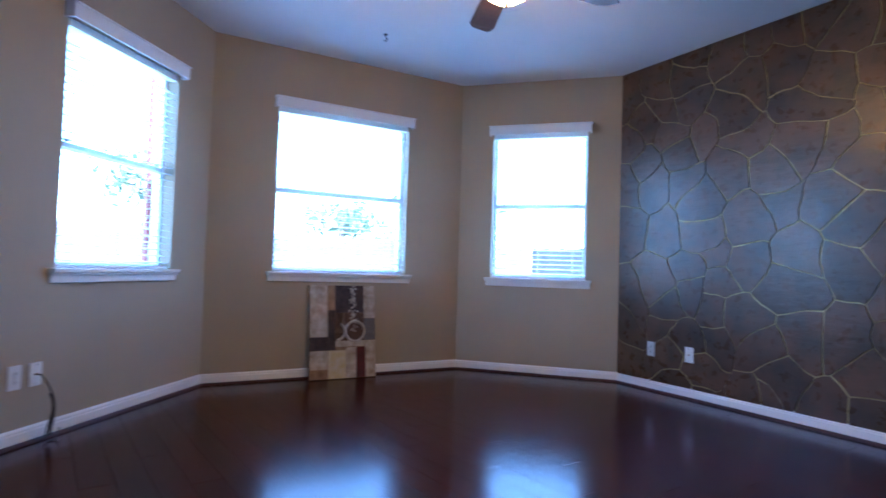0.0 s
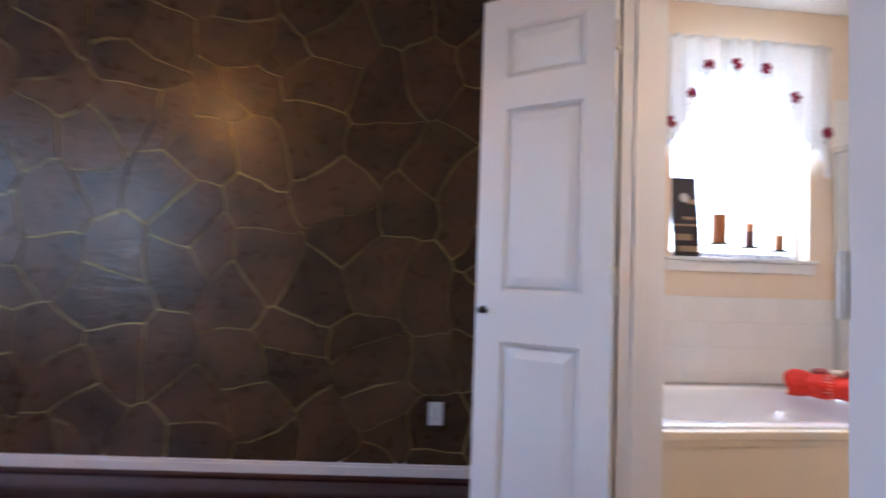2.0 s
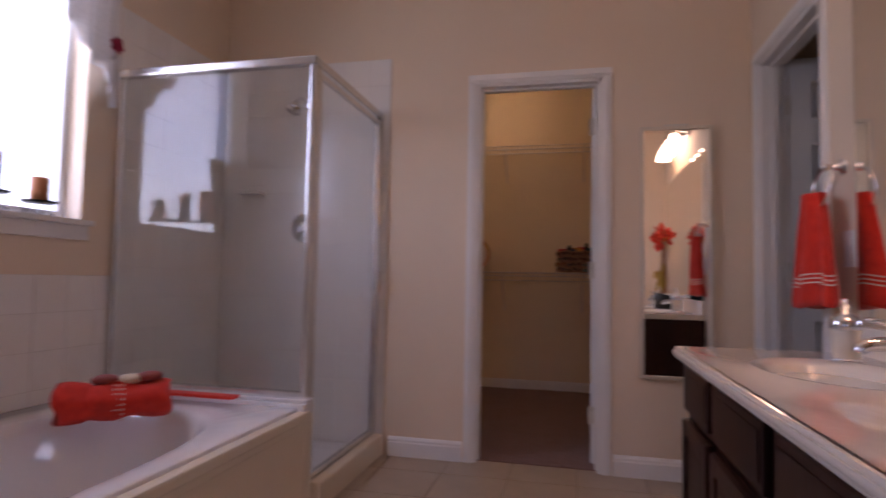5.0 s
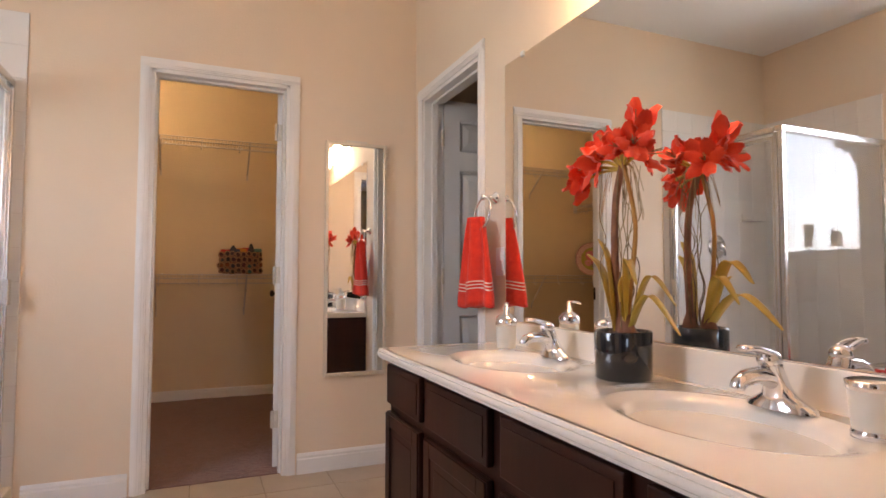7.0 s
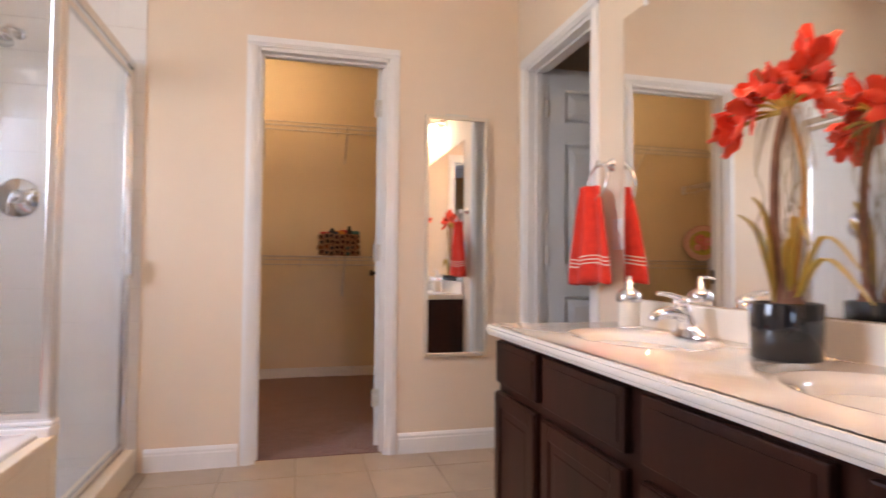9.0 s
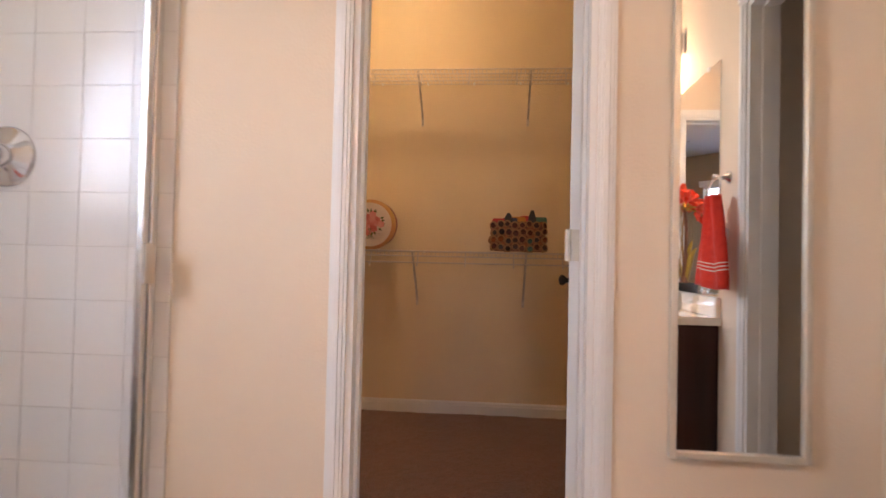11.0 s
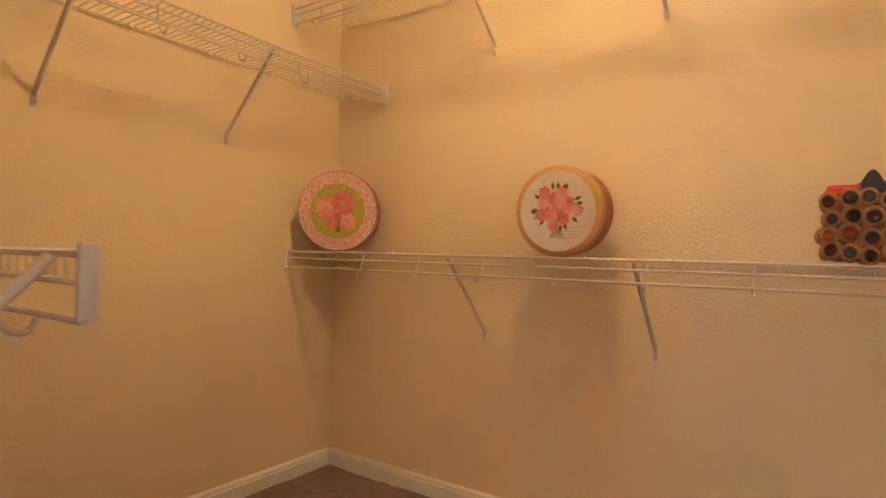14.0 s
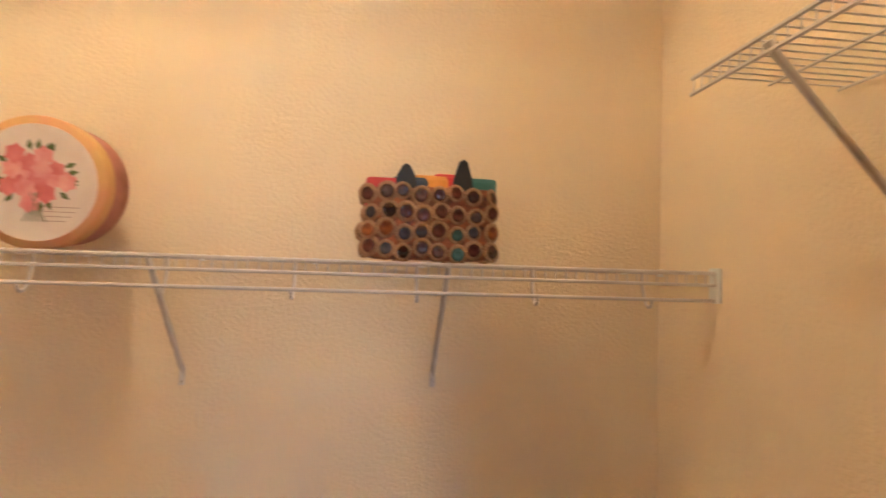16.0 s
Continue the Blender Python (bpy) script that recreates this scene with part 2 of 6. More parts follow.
def empty(name, m=None, label="", category="", group="", kind=""):
    ob = new(name)
    ob.empty_display_size = 0.1
    if m:
        ob.matrix_world = m
    return tagged(ob, label, category, group, kind)


def box(bm, x0, x1, y0, y1, z0, z1, bevel=0.0):
    r = bmesh.ops.create_cube(bm, size=1, matrix=Matrix.LocRotScale(((x0 + x1) / 2, (y0 + y1) / 2, (z0 + z1) / 2), None, (x1 - x0, y1 - y0, z1 - z0)))
    if bevel:
        es = list({e for v in r["verts"] for e in v.link_edges})
        bmesh.ops.bevel(bm, geom=es, offset=bevel, segments=2, affect="EDGES", profile=0.6)
    return bm


def boxes(*dims, bevel=0.0):
    bm = bmesh.new()
    for d in dims:
        box(bm, *d, bevel=bevel)
    return bm


def cyl(bm, p, q, r, r2=None, n=16, caps=True):
    p, q = Vector(p), Vector(q)
    d = q - p
    m = Matrix.Translation((p + q) / 2) @ d.to_track_quat("Z", "Y").to_matrix().to_4x4()
    bmesh.ops.create_cone(bm, cap_ends=caps, segments=n, radius1=r, radius2=r if r2 is None else r2, depth=d.length, matrix=m)
    return bm


def lathe(bm, profile, n=28, at=(0, 0, 0)):
    """Turns (radius, height) pairs about the z axis."""
    rings = []
    for r, z in profile:
        if r < 1e-5:
            rings.append([bm.verts.new((at[0], at[1], at[2] + z))])
        else:
            rings.append([bm.verts.new((at[0] + r * math.cos(2 * math.pi * k / n), at[1] + r * math.sin(2 * math.pi * k / n), at[2] + z)) for k in range(n)])
    for a, b in zip(rings, rings[1:]):
        for k in range(n):
            if len(a) == 1 and len(b) == 1:
                continue
            if len(a) == 1:
                bm.faces.new((a[0], b[k], b[(k + 1) % n]))
            elif len(b) == 1:
                bm.faces.new((a[k], a[(k + 1) % n], b[0]))
            else:
                bm.faces.new((a[k], a[(k + 1) % n], b[(k + 1) % n], b[k]))
    return bm


def tube(bm, pts, r, n=8, taper=None):
    """A round tube along points; taper is the radius at its end."""
    pts = [Vector(p) for p in pts]
    rings = []
    up = Vector((0.13, 0.31, 0.94))
    for i, p in enumerate(pts):
        d = (pts[min(i + 1, len(pts) - 1)] - pts[max(i - 1, 0)]).normalized()
        u = d.cross(up)
        if u.length < 1e-3:
            u = d.cross(Vector((1, 0, 0)))
        u.normalize()
        v = d.cross(u)
        rr = r if taper is None else r + (taper - r) * i / max(len(pts) - 1, 1)
        rings.append([bm.verts.new(p + rr * (math.cos(2 * math.pi * k / n) * u + math.sin(2 * math.pi * k / n) * v)) for k in range(n)])
    for a, b in zip(rings, rings[1:]):
        for k in range(n):
            bm.faces.new((a[k], a[(k + 1) % n], b[(k + 1) % n], b[k]))
    bm.faces.new(rings[0])
    bm.faces.new(rings[-1][::-1])
    return bm


def smooth_path(pts, steps=6):
    pts = [Vector(p) for p in pts]
    out = []
    for i in range(len(pts) - 1):
        a, b, c, d = pts[max(i - 1, 0)], pts[i], pts[i + 1], pts[min(i + 2, len(pts) - 1)]
        for k in range(steps):
            t = k / steps
            out.append(0.5 * ((2 * b) + (c - a) * t + (2 * a - 5 * b + 4 * c - d) * t * t + (3 * b - a - 3 * c + d) * t ** 3))
    return out + [pts[-1]]


def prism(bm, poly, z0, z1, chamfer=0.0):
    """An upright prism on a flat polygon (x, y), its top edge drawn in by the chamfer."""
    c = sum((Vector(p) for p in poly), Vector((0, 0))) / len(poly)

    def ring(z, inset):
        out = []
        for p in poly:
            d = c - Vector(p)
            s = Vector(p) + (d.normalized() * inset if d.length > inset else d * 0)
            out.append(bm.verts.new((s.x, s.y, z)))
        return out
    rings = [ring(z0, 0)] + ([ring(z1 - chamfer, 0), ring(z1, chamfer)] if chamfer else [ring(z1, 0)])
    n = len(poly)
    for a, b in zip(rings, rings[1:]):
        for k in range(n):
            bm.faces.new((a[k], a[(k + 1) % n], b[(k + 1) % n], b[k]))
    bm.faces.new(rings[-1])
    return bm


def clip(poly, px, py, nx, ny):
    """Keeps the side of a polygon with (p - P) . n <= 0."""
    out = []
    for i, a in enumerate(poly):
        b = poly[(i + 1) % len(poly)]
        da, db = (a[0] - px) * nx + (a[1] - py) * ny, (b[0] - px) * nx + (b[1] - py) * ny
        if da <= 0:
            out.append(a)
        if da * db < 0:
            t = da / (da - db)
            out.append((a[0] + (b[0] - a[0]) * t, a[1] + (b[1] - a[1]) * t))
    return out


def along(p, q):
    """The pose whose x axis runs from p to q on the floor, z up."""
    return pose(p[0], p[1], 0, 0, 0, math.degrees(math.atan2(q[1] - p[1], q[0] - p[0])))


def wall(name, p, q, thick, height, mat, holes=(), label="", z0=0.0):
    """A wall from p to q, its room face on the line, the thickness on the line's left; holes are (u0, u1, z0, z1)."""
    length = math.dist(p, q)
    us = sorted({0.0, length, *(h[0] for h in holes), *(h[1] for h in holes)})
    bm = bmesh.new()
    for a, b in zip(us, us[1:]):
        zs = [z0]
        for h in sorted((h for h in holes if h[0] < (a + b) / 2 < h[1]), key=lambda h: h[2]):
            zs += [h[2], h[3]]
        zs.append(height)
        for lo, hi in zip(zs[::2], zs[1::2]):
            if hi - lo > 1e-4:
                box(bm, a, b, 0, thick, lo, hi)
    bmesh.ops.remove_doubles(bm, verts=bm.verts, dist=1e-5)
    ob = part(name, bm, mat)
    ob.matrix_world = along(p, q)
    return tagged(ob, label or "painted drywall wall", "wall", kind="structure")


def baseboard(p, q, mat, h=0.085, t=0.014, label="white painted baseboard along the wall", shoe=None):
    """A moulded board on the right of the line from p to q."""
    length = math.dist(p, q)
    prof = [(0, 0), (-t, 0), (-t, h * 0.70), (-t * 0.75, h * 0.76), (-t * 0.75, h * 0.86), (-t * 0.35, h * 0.95), (0, h)]
    bm = bmesh.new()
    ends = [[bm.verts.new((x, y, z)) for y, z in prof] for x in (0, length)]
    n = len(prof)
    for k in range(n):
        bm.faces.new((ends[0][k], ends[0][(k + 1) % n], ends[1][(k + 1) % n], ends[1][k]))
    bm.faces.new(ends[0])
    bm.faces.new(ends[1][::-1])
    ob = part("baseboard", bm, mat)
    ob.matrix_world = along(p, q)
    tagged(ob, label, "baseboard", kind="structure")
    if shoe:
        bm = bmesh.new()
        prof = [(-t, 0), (-t - 0.015, 0), (-t - 0.014, 0.009), (-t - 0.009, 0.015), (-t, 0.018)]
        ends = [[bm.verts.new((x, y, z)) for y, z in prof] for x in (0, length)]
        for k in range(5):
            bm.faces.new((ends[0][k], ends[0][(k + 1) % 5], ends[1][(k + 1) % 5], ends[1][k]))
        s = part("trim", bm, shoe)
        s.matrix_world = along(p, q)
        tagged(s, "dark cherry shoe molding at the floor", "molding", kind="structure")
    return ob


def casing(m, u0, u1, head, mat, label, w=0.057, t=0.016, depth=0.115, jamb=True, back=False):
    """Moulded trim round an opening: x along the wall, -y into the room, with the jamb through the wall."""
    top = empty("trim", m, label, "door casing", kind="structure")
    for side in ((-1, 1) if back else (-1,)):
        y0 = 0 if side < 0 else depth

        def slab(name, x0, x1, z0, z1):
            bm = bmesh.new()
            for k, (f0, f1) in enumerate(((0, 1.0), (0.16, 0.84), (0.30, 0.62))):
                tt = t * (0.55 + 0.225 * k)
                if x1 - x0 < z1 - z0:
                    a, b = (x0 + (x1 - x0) * f0, x0 + (x1 - x0) * f1)
                    box(bm, a, b, *sorted((y0, y0 + side * tt)), z0, z1, 0.002)
                else:
                    a, b = (z0 + (z1 - z0) * f0, z0 + (z1 - z0) * f1)
                    box(bm, x0, x1, *sorted((y0, y0 + side * tt)), a, b, 0.002)
            part(name, bm, mat, top)
        slab("side_casing", u0 - w, u0, 0, head)
        slab("side_casing", u1, u1 + w, 0, head)
        slab("head_casing", u0 - w, u1 + w, head, head + w)
    if jamb:
        part("jamb", boxes((u0 - 0.002, u0 + 0.018, 0.001, depth - 0.001, 0, head)), mat, top)
        part("jamb", boxes((u1 - 0.018, u1 + 0.002, 0.001, depth - 0.001, 0, head)), mat, top)
        part("jamb", boxes((u0, u1, 0.001, depth - 0.001, head - 0.018, head + 0.002)), mat, top)
        for x0, x1 in ((u0 + 0.018, u0 + 0.029), (u1 - 0.029, u1 - 0.018)):
            part("door_stop", boxes((x0, x1, 0.045, 0.080, 0, head - 0.018), bevel=0.002), mat, top)
        part("door_stop", boxes((u0 + 0.029, u1 - 0.029, 0.045, 0.080, head - 0.029, head - 0.018)), mat, top)
    return top


def panel_door(name, m, width, height, columns, label, knob_side=1, knob_face=(-1, 1), hinge_face=-1, thick=0.035, knob_size=1.0):
    """A six-panel style leaf: hinge edge at x = 0, leaf along +x, faces at y = 0 and y = thick."""
    top = empty(name, m, label, "door", kind="structure")
    st, gap = 0.10, 0.10
    rows = [(0.20, 0.80), (0.97, 1.62), (1.73, height - 0.11)]
    if columns == 1:
        cols = [(st, width - st)]
    else:
        half = (width - 2 * st - gap) / 2
        cols = [(st, st + half), (width - st - half, width - st)]
    bm = bmesh.new()
    zs = [0.0] + [z for r in rows for z in r] + [height]
    xs = [0.0] + [x for c in cols for x in c] + [width]
    box(bm, 0, st, 0, thick, 0, height)
    box(bm, width - st, width, 0, thick, 0, height)
    for lo, hi in rows:
        for a, b in zip(xs[2:-2:2], xs[3:-2:2]):
            box(bm, a, b, 0, thick, lo, hi)
    for lo, hi in zip(zs[::2], zs[1::2]):
        part("rail", boxes((st, width - st, 0, thick, lo, hi)), M_RAIL, top)
    part("leaf", bm, M_DOOR, top)
    for c0, c1 in cols:
        for r0, r1 in rows:
            bm = boxes((c0, c1, 0.010, thick - 0.010, r0, r1))
            for sgn, y in ((-1, 0.010), (1, thick - 0.010)):
                rings = []
                for inset, dy in ((0.0, 0.010), (0.012, 0.0), (0.022, 0.0), (0.055, 0.0075)):
                    yy = y + sgn * dy
                    rings.append([bm.verts.new(v) for v in ((c0 + inset, yy, r0 + inset), (c1 - inset, yy, r0 + inset), (c1 - inset, yy, r1 - inset), (c0 + inset, yy, r1 - inset))])
                for a, b in zip(rings, rings[1:]):
                    for k in range(4):
                        bm.faces.new((a[k], a[(k + 1) % 4], b[(k + 1) % 4], b[k]))
                bm.faces.new(rings[-1])
            part("panel", bm, M_DOOR, top)
    for z in (0.25, 1.02, height - 0.22):
        bm = boxes((-0.004, 0.0, -0.002, thick + 0.002, z - 0.045, z + 0.045))
        cyl(bm, (-0.004, -0.004 if hinge_face < 0 else thick + 0.004, z - 0.045), (-0.004, -0.004 if hinge_face < 0 else thick + 0.004, z + 0.045), 0.009, n=10)
        part("hinge", bm, M_HINGE, top, "painted butt hinge")
    for f in knob_face:
        y = 0 if f < 0 else thick
        kb = part("door_knob", lathe(bmesh.new(), [(0, 0), (0.026, 0), (0.026, 0.005), (0.009, 0.009), (0.009, 0.024), (0.016, 0.029), (0.021, 0.038), (0.019, 0.047), (0.010, 0.052), (0, 0.053)], 20), M_BRONZE, top, "dark bronze door knob", True)
        kb.matrix_local = pose(width - 0.06 * knob_size, y, 0.905, 90 if f < 0 else -90, 0, 0) @ Matrix.Scale(knob_size, 4)
    if knob_face:
        part("latch_plate", boxes((width, width + 0.0015, 0.008, thick - 0.008, 0.89, 0.95)), M_BRONZE, top)
    return top

# ---- setting ----
BED_H, BATH_H = 2.68, 2.76
P0, P1, P2, P3, P4, P5, P6 = (-1.6, -0.30), (-1.6, 3.05), (-0.2, 3.05), (1.43, 4.68), (3.64, 4.45), (4.53, 3.30), (4.18, -0.30)
BAY = [P0, P1, P2, P3, P4, P5, P6]
WIN = {1: (P2, P3, 0.96, 1.90), 2: (P3, P4, 0.50, 1.665), 3: (P4, P5, 0.31, 1.17)}
SILL, HEAD = 0.865, 2.20
WX, EX, SY = 1.66, 4.58, -3.15          # bathroom's west, east and south faces
CW, CE, CS, CN = 1.76, 4.655, -5.31, -3.265   # closet's faces
D0, D1 = 2.05, 3.10                      # double doorway between bedroom and bathroom
C0, C1 = 2.372, 3.030                    # closet doorway
T0, T1 = -3.035, -2.335                    # toilet room doorway in the west wall

wall("wall_bedroom_west", P0, P1, 0.14, BED_H, M_TAN, label="tan painted bedroom wall")
wall("wall_bedroom_north", P1, P2, 0.14, BED_H, M_TAN, label="tan painted bedroom wall")
for k, (a, b, u0, u1) in WIN.items():
    wall(f"wall_bay_{k}", a, b, 0.15, BED_H, M_TAN, [(u0, u1, SILL, HEAD)], "tan painted bay wall with a window")
wall("wall_bedroom_south", (4.66, -0.26), (-1.6, -0.26), 0.097, BED_H, M_TAN, [(4.66 - D1, 4.66 - D0, 0, 2.06)], "tan painted bedroom wall with a double doorway")

# bathroom, toilet room and closet
wall("wall_bath_north", (WX, -0.417), (EX + 0.12, -0.417), 0.058, BATH_H, M_CREAM, [(D0 - WX, D1 - WX, 0, 2.06)], "cream painted bathroom wall with a doorway")
wall("wall_bath_east", (EX, -0.417), (EX, SY), 0.15, BATH_H, M_CREAM, [(0.825, 1.722, 1.19, 2.48)], "cream painted bathroom wall with a window")
wall("wall_bath_south", (CE + 0.14, SY), (WX - 0.12, SY), 0.06, BATH_H, M_CREAM, [(CE + 0.14 - C1, CE + 0.14 - C0, 0, 2.05)], "cream painted bathroom wall with the closet doorway")
wall("wall_bath_west", (WX, SY - 0.1), (WX, -0.30), 0.115, BATH_H, M_CREAM, [(T0 - SY + 0.1, T1 - SY + 0.1, 0, 2.05)], "cream painted bathroom wall with a doorway")
wall("wall_closet_north", (CW - 0.12, CN), (CE + 0.14, CN), 0.054, BATH_H, M_CLOSET, [(C0 - CW + 0.12, C1 - CW + 0.12, 0, 2.05)], "cream painted closet wall")
wall("wall_closet_east", (CE, CN), (CE, CS), 0.14, BATH_H, M_CLOSET, label="cream painted closet wall")
wall("wall_closet_south", (CE + 0.14, CS), (CW - 0.12, CS), 0.14, BATH_H, M_CLOSET, label="cream painted textured closet wall")
wall("wall_closet_west", (CW, CS), (CW, CN), 0.115, BATH_H, M_CLOSET, label="cream painted closet wall")
wall("wall_toilet_south", (WX - 0.117, SY), (0.2, SY), 0.1, BATH_H, M_CREAM, label="cream painted toilet room wall")
wall("wall_toilet_west", (0.2, SY), (0.2, -1.9), 0.1, BATH_H, M_CREAM, label="cream painted toilet room wall")
wall("wall_toilet_north", (0.2, -1.9), (WX - 0.117, -1.9), 0.1, BATH_H, M_CREAM, label="cream painted toilet room wall")


def slab(name, poly, z0, z1, mat, label, cat):
    bm = bmesh.new()
    lo, hi = [[bm.verts.new((x, y, z)) for x, y in poly] for z in (z0, z1)]
    bm.faces.new(lo)
    bm.faces.new(hi[::-1])
    for k in range(len(poly)):
        bm.faces.new((lo[k], lo[(k + 1) % len(poly)], hi[(k + 1) % len(poly)], hi[k]))
    return tagged(part(name, bm, mat), label, cat, kind="structure")


bay_out = [(-1.74, -0.30), (-1.74, 3.19), (-0.26, 3.19), (1.37, 4.83), (3.72, 4.59), (4.66, 3.36), (4.66, -0.30)]
slab("ceiling_bedroom", bay_out, BED_H, BED_H + 0.1, M_CEIL, "off-white textured bedroom ceiling", "ceiling")
slab("ceiling_bath", [(0.1, -0.30), (4.80, -0.30), (4.80, -5.45), (0.1, -5.45)], BATH_H, BATH_H + 0.1, M_CEIL, "off-white textured bathroom and closet ceiling", "ceiling")
FLOOR_BED = slab("floor_bedroom", bay_out, -0.12, -0.010, M_SUB, "dark cherry laminate plank floor", "floor")
FLOOR_BATH = slab("floor_bath", [(0.1, -0.30), (4.70, -0.30), (4.70, CN + 0.05), (0.1, CN + 0.05)], -0.12, -0.004, M_GROUT, "beige ceramic tile floor", "floor")

# carpet with a soft uneven pile
bm = bmesh.new()
bmesh.ops.create_grid(bm, x_segments=110, y_segments=80, size=0.5, matrix=Matrix.LocRotScale(((CW + CE) / 2, (CS + CN + 0.07) / 2, 0), None, (CE - CW, CN + 0.07 - CS, 1)))
for v in bm.verts:
    v.co.z = 0.004 + 0.006 * noise.noise(v.co * 5) + 0.004 * noise.noise(v.co * 23)
ret = bmesh.ops.extrude_face_region(bm, geom=bm.faces[:])
for v in (g for g in ret["geom"] if isinstance(g, bmesh.types.BMVert)):
    v.co.z = -0.11
tagged(part("floor_closet", bm, M_CARPET), "mauve brown cut-pile closet carpet", "carpet", kind="structure")

# baseboards
for a, b in ((P0, P1), (P1, P2), (P2, P3), (P3, P4), (P4, P5), (P5, P6)):
    baseboard(a, b, M_TRIM, shoe=M_SHOE)
baseboard((4.18, -0.26), (D1 + 0.06, -0.26), M_TRIM, shoe=M_SHOE)
baseboard((D0 - 0.06, -0.26), (-1.6, -0.26), M_TRIM, shoe=M_SHOE)
for a, b in (((3.50, SY), (C1 + 0.058, SY)), ((C0 - 0.058, SY), (WX, SY))):
    baseboard(a, b, M_TRIM, 0.105)
for a, b in (((CW, CN), (C0 - 0.058, CN)), ((C1 + 0.058, CN), (CE, CN)), ((CE, CN), (CE, CS)), ((CE, CS), (CW, CS)), ((CW, CS), (CW, CN))):
    baseboard(a, b, M_TRIM, 0.085)

# doorways; local x along the wall, -y into the first room
casing(pose(4.66, -0.26, 0, 0, 0, 180), 4.66 - D1, 4.66 - D0, 2.055, M_TRIM, "white moulded casing round the double doorway", depth=0.157, back=True)
casing(pose(CE + 0.14, SY, 0, 0, 0, 180), CE + 0.14 - C1, CE + 0.14 - C0, 2.04, M_TRIM, "white moulded casing round the closet doorway", w=0.050, depth=0.115, back=True)
casing(pose(WX, SY, 0, 0, 0, 90), T0 - SY, T1 - SY, 2.02, M_TRIM, "white moulded casing round the toilet doorway", depth=0.115)
strike = part("trim", boxes((C1 - 0.0205, C1 - 0.018, -3.262, -3.212, 0.870, 0.955), bevel=0.001), M_BRONZE)
tagged(strike, "dark bronze strike plate on the closet door jamb", "strike plate", kind="structure")
part("latch_hole", boxes((C1 - 0.0215, C1 - 0.020, -3.248, -3.226, 0.895, 0.930)), M_DARK, strike)

# doors; the leaf runs along local x from its hinge
panel_door("door_1", pose(3.083, -0.250, 0.004, 0, 0, 50), 0.490, 2.03, 1, "white moulded panel door standing open into the bedroom", knob_face=(1,), hinge_face=1, knob_size=0.55)
panel_door("door_2", pose(2.030, -0.118, 0.008, 0, 0, 168), 0.490, 2.03, 1, "white moulded panel door standing open beside the doorway", knob_face=(), hinge_face=-1)
panel_door("door_3", pose(C0 + 0.014, -3.275, 0.012, 0, 0, -99), 0.62, 2.02, 2, "white six-panel closet door standing open into the closet", hinge_face=1)
panel_door("door_4", pose(WX - 0.118, T0 + 0.012, 0.008, 0, 0, 176), 0.66, 2.02, 1, "white panel door standing open into the toilet room", knob_face=(), hinge_face=-1)


